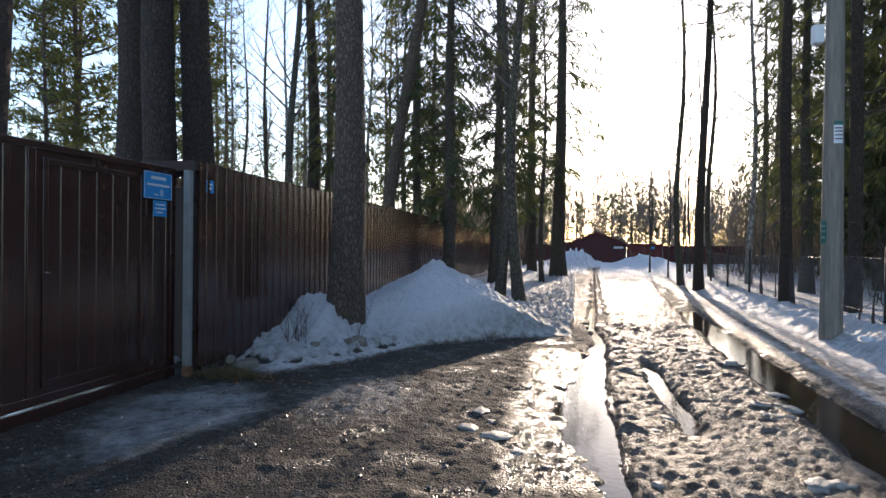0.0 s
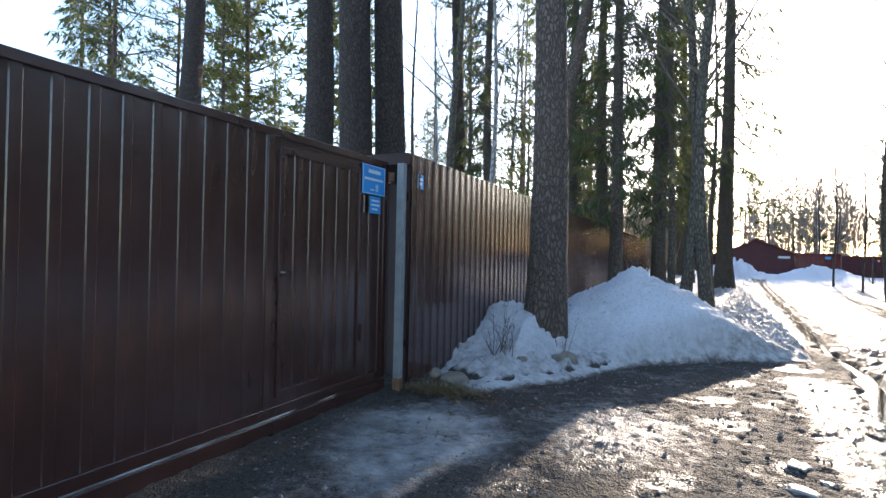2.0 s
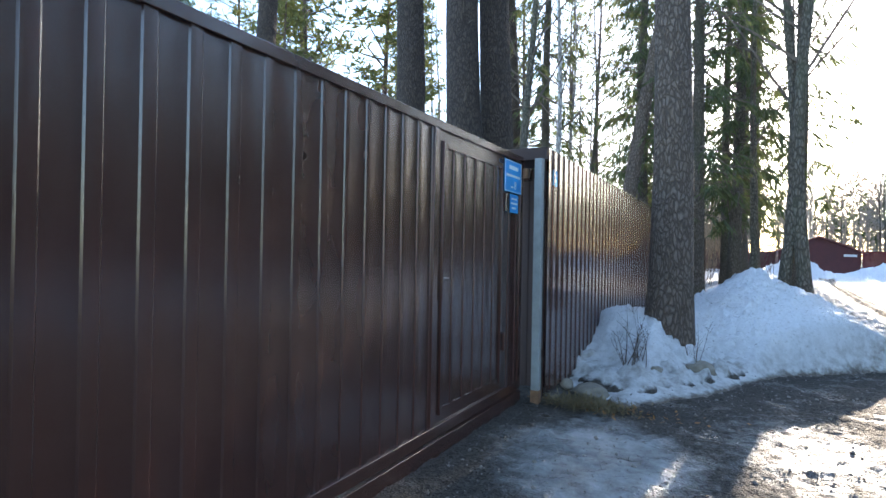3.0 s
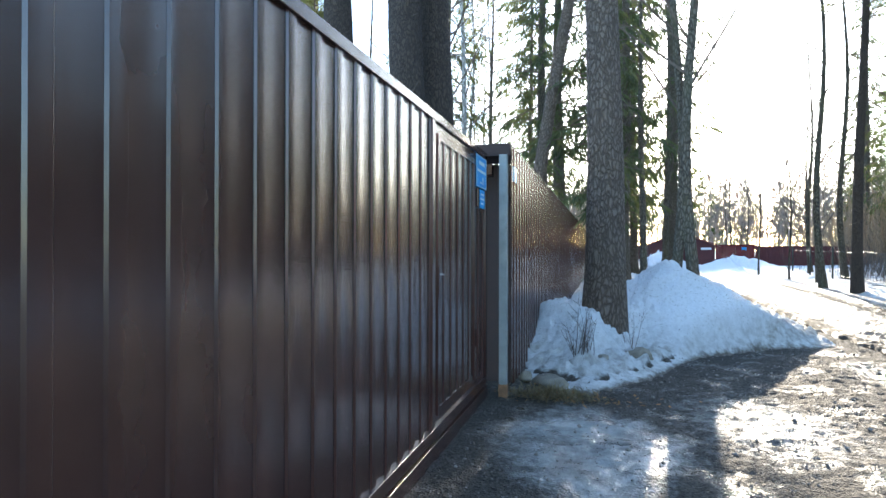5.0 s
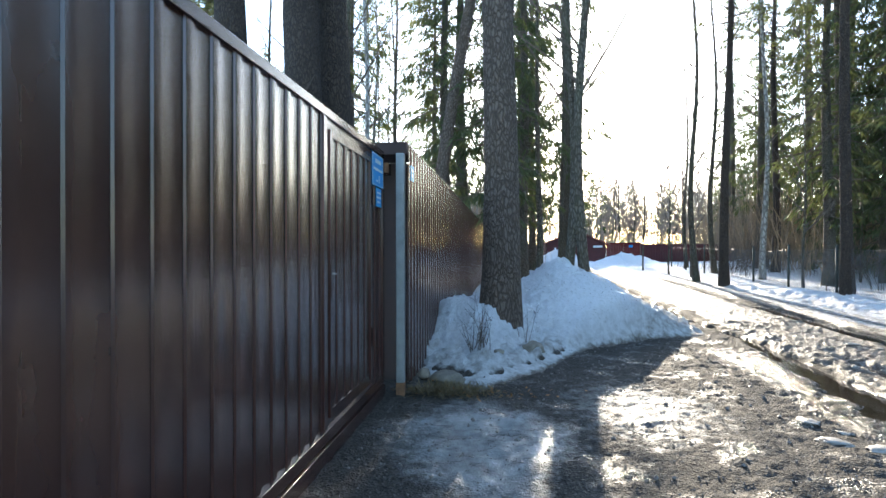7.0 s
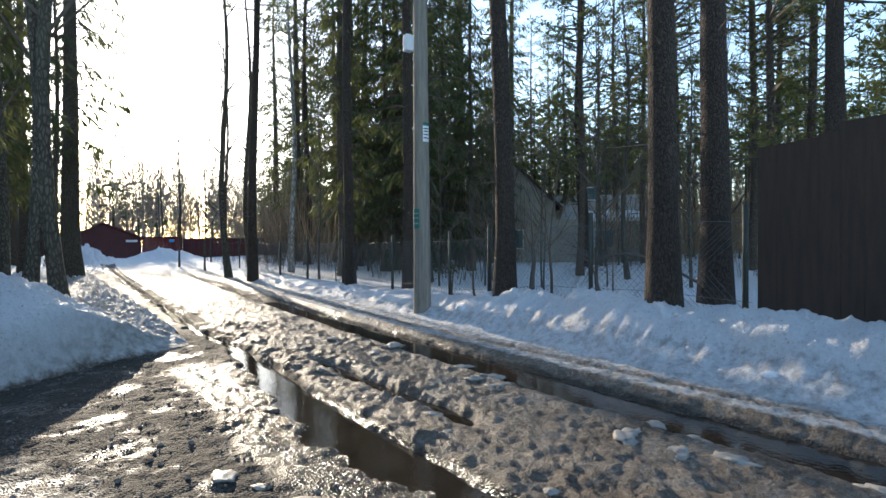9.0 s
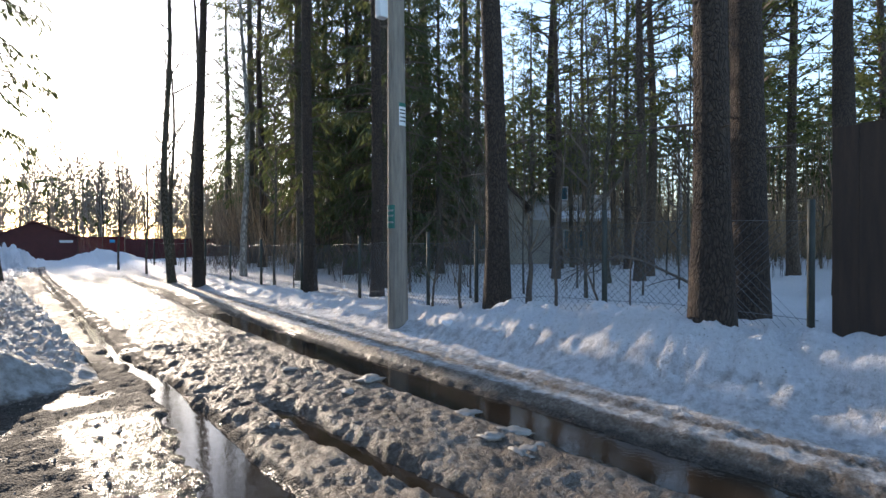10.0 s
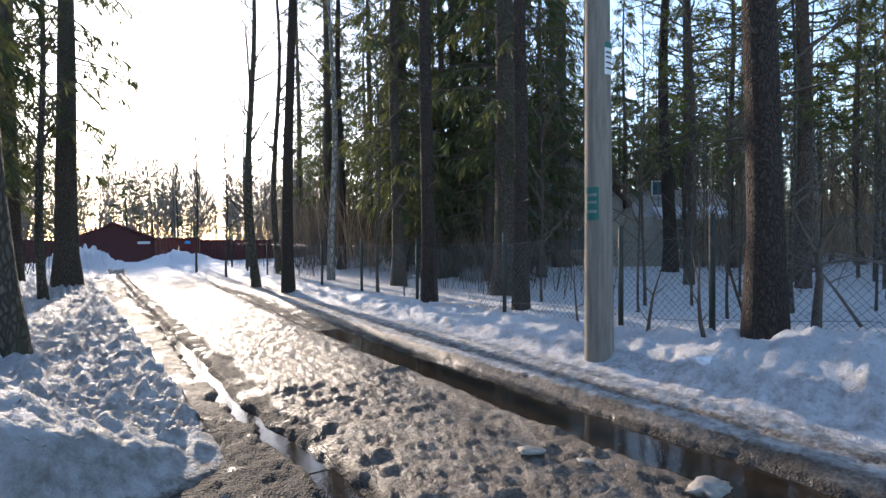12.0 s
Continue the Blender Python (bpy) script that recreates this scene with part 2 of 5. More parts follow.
# ---- mesh tools ----
class Shape:
    """Gathers vertices and faces for one mesh."""

    def __init__(self):
        self.v, self.f = [], []

    def tube(self, pts, radii, sides=6, cap=True):
        base = len(self.v)
        n = len(pts)
        for i, (p, r) in enumerate(zip(pts, radii)):
            d = Vector(pts[min(i + 1, n - 1)]) - Vector(pts[max(i - 1, 0)])
            d = d.normalized() if d.length > 1e-9 else Vector((0, 0, 1))
            a = d.cross(Vector((0.31, 0.95, 0.05) if abs(d.y) < 0.9 else (1, 0, 0))).normalized()
            b = d.cross(a)
            for k in range(sides):
                w = 2 * math.pi * k / sides
                self.v.append(tuple(Vector(p) + a * (r * math.cos(w)) + b * (r * math.sin(w))))
        for i in range(n - 1):
            for k in range(sides):
                k2 = (k + 1) % sides
                self.f.append((base + i * sides + k, base + i * sides + k2, base + (i + 1) * sides + k2, base + (i + 1) * sides + k))
        if cap:
            self.f.append(tuple(base + k for k in reversed(range(sides))))
            self.f.append(tuple(base + (n - 1) * sides + k for k in range(sides)))
        return self

    def box(self, x0, y0, z0, x1, y1, z1):
        b = len(self.v)
        self.v += [(x0, y0, z0), (x1, y0, z0), (x1, y1, z0), (x0, y1, z0), (x0, y0, z1), (x1, y0, z1), (x1, y1, z1), (x0, y1, z1)]
        self.f += [tuple(b + i for i in q) for q in ((0, 3, 2, 1), (4, 5, 6, 7), (0, 1, 5, 4), (1, 2, 6, 5), (2, 3, 7, 6), (3, 0, 4, 7))]
        return self

    def blade(self, p, q, side, w):
        """A slim pointed leaf or needle spray from p to q."""
        b = len(self.v)
        p, q = Vector(p), Vector(q)
        m = p.lerp(q, 0.45)
        self.v += [tuple(p), tuple(m + side * w), tuple(q), tuple(m - side * w)]
        self.f.append((b, b + 1, b + 2, b + 3))
        return self

    def mesh(self, name, mat, smooth=True):
        me = bpy.data.meshes.new(name)
        me.from_pydata(self.v, [], self.f)
        me.materials.append(mat)
        if smooth:
            me.polygons.foreach_set("use_smooth", [True] * len(me.polygons))
        if mat in (BROWN_METAL, RED_METAL):
            me.polygons.foreach_set("use_smooth", [True] * len(me.polygons))
            me.set_sharp_from_angle(angle=radians(22))
        me.update()
        return me


def part(name, shape, mat, parent=None, label="", smooth=False, bevel=0.0):
    """Links a shape as one mesh object, under a thing or a part where one is given."""
    ob = new(name, shape.mesh(name, mat, smooth))
    if parent:
        ob.parent = parent
    if label:
        ob["label"] = label
    if bevel:
        md = ob.modifiers.new("bevel", "BEVEL")
        md.width, md.segments, md.limit_method = bevel, 2, "ANGLE"
    return ob


def thing(name, label, category, group="", x=0, y=0, z=0, rz=0):
    ob = new(name)
    ob.matrix_basis = pose(x, y, z, 0, 0, rz)
    return tagged(ob, label, category, group)


def lattice(ix, iy, seed):
    n = (ix * 374761393 + iy * 668265263 + seed * 974711) & 0x7FFFFFFF
    n = ((n ^ (n >> 13)) * 1274126177) & 0x7FFFFFFF
    return ((n ^ (n >> 16)) & 0xFFFF) / 65535.0


def vnoise(x, y, seed=0):
    """Smooth noise from 0 to 1 over arrays of places."""
    xi, yi = np.floor(x).astype(np.int64), np.floor(y).astype(np.int64)
    fx, fy = x - xi, y - yi
    fx, fy = fx * fx * (3 - 2 * fx), fy * fy * (3 - 2 * fy)
    a = lattice(xi, yi, seed) * (1 - fx) + lattice(xi + 1, yi, seed) * fx
    b = lattice(xi, yi + 1, seed) * (1 - fx) + lattice(xi + 1, yi + 1, seed) * fx
    return a * (1 - fy) + b * fy


def fbm(x, y, scale, octaves=4, seed=0):
    total, amp, s = 0.0, 0.5, scale
    for o in range(octaves):
        total = total + amp * vnoise(x * s, y * s, seed + o)
        amp, s = amp * 0.5, s * 2.03
    return total / (1 - 0.5 ** octaves)


def sat(a):
    a = np.clip(a, 0, 1)
    return a * a * (3 - 2 * a)


# ---- ground ----
def rut_left(y):
    return np.interp(y, [-10, 7, 9, 12, 19, 32, 44], [0.15, 0.2, 0.33, 0.57, 0.8, 1.4, 2.2])


def puddle_left(y):
    return np.interp(y, [-10, 1.5, 3.1, 3.7, 4.2, 4.8, 5.4, 6, 7, 8, 9.2, 11, 13, 16, 32, 44], [0.3, 0.3, 0.28, 0.1, -0.05, -0.2, -0.2, -0.1, 0.04, 0.22, 0.4, 0.37, 0.5, 0.62, 1.32, 2.1])


def puddle_right(y):
    return np.interp(y, [-10, 6, 7, 8, 9.2, 11, 13, 16, 32, 44], [0.4, 0.41, 0.48, 0.54, 0.6, 0.53, 0.66, 0.78, 1.48, 2.3])


def rut_right(y):
    return np.interp(y, [-10, 5, 8, 10, 12, 16, 22, 40], [2.3, 2.36, 2.46, 2.56, 2.66, 3.0, 3.5, 4.6])


def pile_edge(x):
    return np.interp(x, [-4.3, -4.0, -3.4, -2.85, -2.1, -1.0, -0.3, 0.1, 0.4], [6.3, 6.05, 5.72, 6.5, 8.0, 9.0, 9.35, 9.6, 30.0])


def bank_foot(y):
    return np.interp(y, [-10, 3, 8, 10, 15, 27, 44], [3.15, 3.2, 3.5, 3.75, 4.0, 4.7, 6.0])


def ground_at(x, y, fine=True):
    """Height of the ground and its cover: snow, slush, ice, clean snow."""
    x, y = np.asarray(x, float), np.asarray(y, float)
    soft, lump = fbm(x, y, 0.9, 3, 5), fbm(x, y, 5.0, 4, 11)
    grit = fbm(x, y, 17.0, 3, 23) if fine else np.full_like(x, 0.5)
    rl, rr, foot = rut_left(y), rut_right(y), bank_foot(y)
    wob = (fbm(x, y, 1.7, 3, 31) - 0.5) * 0.22
    h = 0.014 * (soft - 0.5) + 0.035 * (lump - 0.5) + 0.042 * (grit - 0.5)
    on_road = sat((x - rl - 0.2 + wob) / 0.14) * sat((foot + 0.3 - x) / 0.4)
    cover = np.maximum(on_road, sat((x - foot + 0.4) / 0.4))
    h = h * (1 - 0.4 * cover) + on_road * (0.036 + 0.02 * (lump - 0.5) + 0.036 * (fbm(x, y, 19.0, 3, 29) - 0.5) * (0.5 + fbm(x, y, 1.3, 2, 37)))
    ragged = (fbm(x, y, 3.2, 4, 131) - 0.5) * 0.3
    shore = np.interp(y, [3, 5, 8, 10], [0.25, 0.36, 0.16, 0.1])
    d_l = sat((x - puddle_left(y) + ragged + 0.04) / shore) * sat((puddle_right(y) - x + ragged * 0.35 + 0.04) / 0.1)
    h = h * (1 - 0.3 * d_l) - np.interp(y, [-6, 2.6, 3.4, 9, 11, 30], [0.02, 0.02, 0.075, 0.075, 0.085, 0.07]) * d_l
    clod = 0.5 * np.abs(fbm(x, y, 5.5, 3, 141) - 0.5) * 2 + np.abs(fbm(x, y, 12.0, 2, 143) - 0.5) * 2
    h = h + on_road * (1 - d_l) * (clod - 0.2) * 0.042 * sat((rr - 0.3 - x) / 0.2) * (0.35 + 1.2 * fbm(x, y, 0.9, 2, 147)) * np.interp(y, [12, 24], [1, 0.5])
    d_m = sat(1 - np.abs(x - 1.04 + wob * 0.7) / 0.2) * sat((y - 4.6 + wob * 3) / 0.5) * sat((7.9 - y) / 0.6)
    h = h - 0.14 * d_m
    d_r = sat(1.25 - np.abs(x - rr + wob * 0.6) / 0.36) * np.interp(y, [0, 12, 15, 20, 40], [1, 1, 0.75, 0.45, 0.3])
    h = h - 0.115 * d_r
    strip = sat((x - rr - 0.35) / 0.15) * sat((foot - x + 0.1) / 0.2)
    h = h + strip * 0.03 - strip * on_road * 0.012 * (lump - 0.5)
    tread = strip * sat(1 - np.abs(x - rr - 0.75) / 0.16)
    h = h - tread * (0.018 + 0.012 * np.sin(y * 2 * np.pi / 0.07 + np.abs(x - rr - 0.75) * 40))
    bank = sat((x - foot + wob * 1.5) / np.interp(y, [3, 8, 12, 40], [1.0, 1.0, 0.8, 0.8]))
    rise = np.interp(y, [-10, 0, 7.5, 10, 14, 40], [0.45, 0.45, 0.47, 0.28, 0.22, 0.25])
    crest = np.exp(-((x - foot - 1.0) / 0.5) ** 2) * np.interp(y, [0, 7.8, 9.5, 40], [0.14, 0.14, 0.02, 0.02]) * (0.4 + 1.2 * fbm(x, y, 1.1, 3, 47))
    crest = crest + 0.15 * np.exp(-((x - 4.0) / 0.42) ** 4 - ((y - 5.7) / 0.6) ** 4) + 0.08 * np.exp(-((x - 3.9) / 0.3) ** 4 - ((y - 7.2) / 0.35) ** 4)
    h = h + bank * (rise + crest + (0.2 * (lump - 0.5) + 0.13 * (np.abs(fbm(x, y, 2.6, 4, 151) - 0.5) * 2 - 0.2)) * sat((6.5 - x) / 2) + 0.04 * (grit - 0.5)) - bank * 0.15 * sat((x - 5.5) / 3)
    h = h + sat((x - 6) / 12) * (0.5 * (fbm(x, y, 0.12, 3, 61) - 0.4))
    left = sat((rl - 0.22 - x + wob) / 0.35) * sat((y - pile_edge(x) - 0.1) / 0.4)
    h = h + left * (0.1 + 0.2 * (np.abs(lump - 0.5) * 2 - 0.25) + 0.08 * sat((-0.6 - x) / 2) + 0.09 * (grit - 0.5))
    behind = sat((-4.55 - x) / 0.3)
    h = h + behind * 0.08
    end = np.exp(-((x - 0.5) / 1.6) ** 2 - ((y - 40.0) / 2.2) ** 2) * 1.15
    end2 = np.exp(-((x - 5.2) / 1.6) ** 2 - ((y - 41.5) / 2.0) ** 2) * 0.9
    h = h + (end + end2) * (0.75 + 0.5 * (lump - 0.3))
    h = h + sat((y - 22) / 22) * 0.25
    snow = np.maximum.reduce([bank, left, behind, sat((end + end2) * 5), sat((y - 19) / 12) * 0.62 * on_road + 0.0 * x])
    pale = sat((x - rr - 0.35) / 0.15) * 0.58
    snow = np.maximum(snow, pale * (1 - tread * 0.3))
    slush = np.maximum(on_road, sat((x - rr - 0.3) / 0.2)) * (1 - 0.9 * sat(d_r * 1.6)) * (1 - 0.8 * d_m) * np.clip(0.72 + 1.2 * clod, 0.6, 1)
    slush = np.maximum(slush, 0.45 * sat((rl - x + 0.1) / 0.3) * sat((y - 9.5) / 2) * (1 - left))
    wx, wy = (fbm(x, y, 0.8, 3, 101) - 0.5) * 2.2, (fbm(x, y, 0.8, 3, 103) - 0.5) * 2.2
    ice = sat(1 - np.hypot((x + wx * 0.5 + 3.5) / 1.0, (y + wy - 4.2) / 1.25)) * 1.3 + sat(1 - np.hypot((x + 2.0) / 1.3, (y - 5.2) / 1.8)) * 0.5
    ice = np.maximum(ice, sat(1 - np.hypot((x + 3.6) / 0.9, (y - 0.2) / 1.6)) * 0.5)
    clean = np.clip(sat((x - foot + 0.05) / 0.3) - 0.7 * sat((x + 0.9) / 0.5) * sat((11 - y) / 1.5) * sat((0.5 - x) / 0.2) + sat((-0.5 - x) / 1.5) * sat((y - 9.2) / 2) + behind + sat((y - 25) / 15), 0.1, 1)
    soaked = 0.8 * sat((x + 0.7 + ragged) / 0.4) * sat((0.5 - x) / 0.1) * sat((y - 3.0) / 0.8) * sat((9 - y) / 1.5)
    clean = np.where(snow < 0.05, soaked, clean)
    return h, snow, slush, np.clip(ice, 0, 1), clean


def spaced(spans):
    out = []
    for a, b, step in spans:
        out += list(np.arange(a, b, step))
    return np.array(out + [spans[-1][1]])


def grid_mesh(name, xs, ys, z_of, mat):
    X, Y = np.meshgrid(xs, ys)
    z = z_of(X, Y)
    n, k = len(xs), len(ys)
    verts = np.stack([X.ravel(), Y.ravel(), z.ravel()], 1)
    i = np.arange(n * k).reshape(k, n)
    quads = np.stack([i[:-1, :-1].ravel(), i[:-1, 1:].ravel(), i[1:, 1:].ravel(), i[1:, :-1].ravel()], 1)
    me = bpy.data.meshes.new(name)
    me.from_pydata(verts.tolist(), [], quads.tolist())
    me.polygons.foreach_set("use_smooth", np.ones(len(me.polygons), bool))
    me.materials.append(mat)
    me.update()
    return me, X, Y


GX = spaced([(-600, -60, 60), (-60, -10, 5), (-10, -4.8, 0.4), (-4.8, -0.6, 0.045), (-0.6, 3.7, 0.03), (3.7, 5.2, 0.045), (5.2, 9, 0.15), (9, 30, 0.7), (30, 80, 5), (80, 600, 60)])
GY = spaced([(-600, -60, 60), (-60, -8, 4), (-8, 1.5, 0.2), (1.5, 2.2, 0.045), (2.2, 8.5, 0.032), (8.5, 11, 0.04), (11, 17, 0.08), (17, 28, 0.16), (28, 50, 0.4), (50, 90, 4), (90, 900, 60)])
ground_mesh, gx, gy = grid_mesh("ground", GX, GY, lambda X, Y: ground_at(X, Y)[0], GROUND)
layer = ground_mesh.color_attributes.new("cover", "FLOAT_COLOR", "POINT")
gh, g_snow, g_slush, g_ice, g_clean = ground_at(gx, gy)
layer.data.foreach_set("color", np.stack([g_snow, g_slush, g_ice, g_clean], -1).astype(np.float32).ravel())
tagged(new("ground", ground_mesh), "wet gravel drive and rutted slushy lane between snow banks", "ground", kind="structure")


def z_at(x, y):
    return float(ground_at(np.array([x]), np.array([y]), False)[0][0])


def puddle(label, x0, x1, y0, y1, z):
    me, _, _ = grid_mesh("water", np.linspace(x0, x1, 8), np.linspace(y0, y1, 40), lambda X, Y: np.full_like(X, z), WATER)
    return tagged(new("water", me), label, "puddle", kind="structure")


for label, x0, x1, y0, y1, z in (
        ("long muddy puddle in the wheel rut beside the drive", -0.75, 0.62, 2.4, 9.2, -0.034),
        ("narrow meltwater trickle in the far wheel rut", 0.2, 1.1, 9.25, 16.0, -0.046),
        ("small muddy puddle in the middle of the lane", 0.8, 1.3, 4.8, 7.8, -0.035),
        ("long dark puddle in the outer wheel rut", 1.95, 3.4, -2.0, 14.5, -0.035)):
    puddle(label, x0, x1, y0, y1, z)


# ---- snow pile by the fence ----
def pile_height(x, y):
    inside = (y - pile_edge(x)) * 0.75
    d1 = np.sqrt(((x + 2.3) / np.where(x > -2.3, 2.15, 1.9)) ** 2 + ((y - 9.55) / np.where(y < 9.55, 1.85, 2.6)) ** 2 + 0.006)
    peak = 1.22 * np.clip(1 - d1, 0, 1) ** np.where(x > -2.3, 1.05, 0.95) + 0.02
    d = np.maximum(y - pile_edge(x), 0)
    hump = 0.64 * np.interp(x, [-4.2, -3.9, -3.6, -3.4, -3.1, -2.8, -2.2], [0.95, 0.98, 1.0, 0.96, 0.82, 0.5, 0.15]) * np.minimum(d / 1.72, 1) ** 2.0 * np.interp(y, [8.2, 10], [1, 0.45])
    peak = np.where(peak + hump > 0, (peak ** 3 + hump ** 3) ** (1 / 3), 0)
    lump = fbm(x, y, 3.1, 4, 71) - 0.5
    grit = 0.35 - np.abs(fbm(x, y, 8.0, 4, 83) - 0.5) * 2.4
    rough = (np.abs(fbm(x, y, 4.5, 4, 91) - 0.5) * 2 - 0.2) * 0.16 * sat((x + 1.7) / 0.8) * sat(inside / 0.6)
    h = (0.055 * sat(inside / 0.35) + peak + rough) * sat(inside / 0.3 + 0.12) + sat(inside / 1.1) * (0.2 * lump + 0.085 * grit - 0.065 * np.abs(fbm(x, y, 14.0, 3, 97) - 0.5) * 4)
    fade = sat((12.6 - y) / 0.8) * sat((0.35 - x) / 0.5)
    return (h + 0.02) * fade - 0.05 * (1 - sat((inside + 0.1) / 0.15)) - 0.06 * (1 - fade)


pile_mesh, px_, py_ = grid_mesh("snow_mound", np.arange(-4.12, 0.6, 0.032), np.arange(5.4, 12.9, 0.036), pile_height, GROUND)
layer = pile_mesh.color_attributes.new("cover", "FLOAT_COLOR", "POINT")
ph = pile_height(px_, py_)
rim = (py_ - pile_edge(px_))
p_snow = np.clip(0.5 + rim * 1.6 + (ph - 0.06) * 2, 0, 1)
p_clean = np.clip(0.2 + (ph - 0.05) * 1.5 - 0.6 * sat((px_ + 1.6) / 0.9), 0, 1)
layer.data.foreach_set("color", np.stack([p_snow, 0.55 + 0 * ph, 0 * ph, p_clean], -1).astype(np.float32).ravel())
tagged(new("snow_mound", pile_mesh), "tall mound of old shovelled snow beside the fence", "snow mound")


def pile_z(x, y):
    return float(pile_height(np.array([x]), np.array([y]))[0])


# ---- sliding gate, wicket and fence ----
PITCH = 0.19


def profiled(y0, y1, z0, z1, depth=0.009):
    """A steel sheet in the x = 0 plane with trapezoid ribs upright in it, 1 mm thick look."""
    s = Shape()
    pts = []
    y = y0
    while y < y1 - 1e-6:
        for dy, dx in ((0, 0), (0.03, -0.0016), (0.06, -0.0022), (0.09, -0.0016), (0.121, 0), (0.127, depth), (0.154, depth + 0.0016), (0.181, depth), (0.1899, 0)):
            if y + dy < y1:
                pts.append((dx, y + dy))
        y += PITCH
    pts.append((pts[-1][0], y1))
    for x, y in pts:
        s.v += [(x, y, z0), (x, y, z1), (x - 0.002, y, z1), (x - 0.002, y, z0)]
    for i in range(len(pts) - 1):
        a, b = 4 * i, 4 * i + 4
        for j in range(4):
            s.f.append((a + j, b + j, b + (j + 1) % 4, a + (j + 1) % 4))
    return s


GATE_X = -4.37
gate = thing("sliding_gate", "brown profiled steel sliding gate with a wicket door, closed", "gate", x=GATE_X, y=0, z=0)
for y0 in np.arange(-5.59, 3.6, 1.14):
    part("sheet", profiled(y0, min(y0 + 1.14, 3.66), 0.2, 2.3), BROWN_METAL, gate)
part("top_rail", Shape().box(-0.05, -5.7, 2.29, 0.022, 5.41, 2.35), BROWN_METAL, gate, bevel=0.004)
part("bottom_rail", Shape().box(-0.05, -5.7, 0.12, 0.022, 5.41, 0.2), BROWN_METAL, gate, bevel=0.004)
part("guide_rail", Shape().box(-0.06, -5.7, -0.06, 0.03, 5.41, 0.1), BROWN_METAL, gate, bevel=0.004)
for y in (3.66, 5.34):
    part("upright", Shape().box(-0.05, y, 0.2, 0.022, y + 0.07, 2.29), BROWN_METAL, gate, bevel=0.004)
for y in (3.73, 4.95):
    part("jamb", Shape().box(-0.05, y, 0.2, 0.002, y + (0.07 if y < 4 else 0.012), 2.29), BROWN_METAL, gate)
part("sill", Shape().box(-0.05, 3.8, 0.2, 0.002, 4.95, 0.26), BROWN_METAL, gate)
part("lintel", Shape().box(-0.05, 3.8, 2.22, 0.002, 4.95, 2.29), BROWN_METAL, gate)
wicket = part("wicket_door", Shape().box(-0.04, 3.8, 0.26, 0.018, 3.85, 2.22), BROWN_METAL, gate, "brown steel wicket door leaf", bevel=0.004)
part("door_frame", Shape().box(-0.04, 4.9, 0.26, 0.018, 4.95, 2.22), BROWN_METAL, wicket, bevel=0.004)
part("door_frame", Shape().box(-0.04, 3.85, 2.17, 0.018, 4.9, 2.22), BROWN_METAL, wicket, bevel=0.004)
part("door_frame", Shape().box(-0.04, 3.85, 0.26, 0.006, 4.9, 0.31), BROWN_METAL, wicket, bevel=0.004)
part("door_sheet", profiled(3.852, 4.9, 0.31, 2.17), BROWN_METAL, wicket)
part("side_sheet", profiled(4.962, 5.34, 0.2, 2.29), BROWN_METAL, gate)
for z in (0.55, 1.8):
    hinge = Shape().tube([(0.03, 4.96, z), (0.03, 4.96, z + 0.16)], [0.014, 0.014], 10)
    part("hinge", hinge, BROWN_METAL, wicket)
lock = Shape().box(0.018, 3.8, 1.08, 0.024, 3.84, 1.3)
part("lock_plate", lock, BROWN_METAL, wicket, bevel=0.002)
part("handle", Shape().tube([(0.02, 3.82, 1.24), (0.045, 3.82, 1.24), (0.047, 3.84, 1.238)], [0.007, 0.007, 0.006], 8), GREY_STEEL, wicket, "small worn steel handle", True)

# gate post with its rusty foot, guide bracket and the short panel behind it
post = thing("gate_post", "grey square steel gate post with a rusty foot", "post", x=-4.19, y=5.42, z=0)
part("shaft", Shape().box(-0.038, -0.038, 0.12, 0.038, 0.038, 2.33), GREY_STEEL, post, bevel=0.006)
part("foot", Shape().box(-0.041, -0.041, -0.1, 0.041, 0.041, 0.12), RUST, post, "rusty foot of the post", bevel=0.006)
for z in (0.42, 1.95):
    part("latch", Shape().box(0.0, 0.04, z, 0.03, 0.1, z + 0.09), BROWN_METAL, post, bevel=0.004)
guide = thing("roller_guide", "dark steel roller guide at the gate's end", "gate guide", x=-4.42, y=5.5, z=0)
part("bracket", Shape().box(-0.03, 0.0, 2.14, 0.1, 0.1, 2.26), BROWN_METAL, guide, bevel=0.006)
for x in (-0.01, 0.07):
    part("roller", Shape().tube([(x, -0.02, 2.16), (x, -0.02, 2.25)], [0.03, 0.03], 12), RUST, guide, smooth=False)

FENCE_X = -4.13
# duller and darker than the gate's brown: the recess's shade is in the colour
DULL_SHADED_BROWN = plain("dull_shaded_brown_steel", (0.032, 0.017, 0.014), 0.8, 0.0, 0.3, 8.0)
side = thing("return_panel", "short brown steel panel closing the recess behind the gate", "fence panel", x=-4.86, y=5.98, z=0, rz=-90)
part("sheet", profiled(0, 0.69, -0.06, 2.32), DULL_SHADED_BROWN, side)
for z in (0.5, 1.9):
    part("cross_rail", Shape().box(-0.045, 0.01, z, -0.004, 0.68, z + 0.04), DULL_SHADED_BROWN, side)
frame_top = thing("gate_portal", "brown steel portal over the gate's end, deepened to shade the recess", "gate frame", x=-4.13, y=5.46, z=0)
# lintel carried back over the whole recess, an added roof against sky light
part("lintel", Shape().box(-0.7, 0.0, 2.33, -0.004, 0.515, 2.45), DULL_SHADED_BROWN, frame_top, bevel=0.004)
part("jamb", Shape().box(-0.075, 0.012, -0.1, -0.03, 0.07, 2.33), DULL_SHADED_BROWN, frame_top, bevel=0.004)

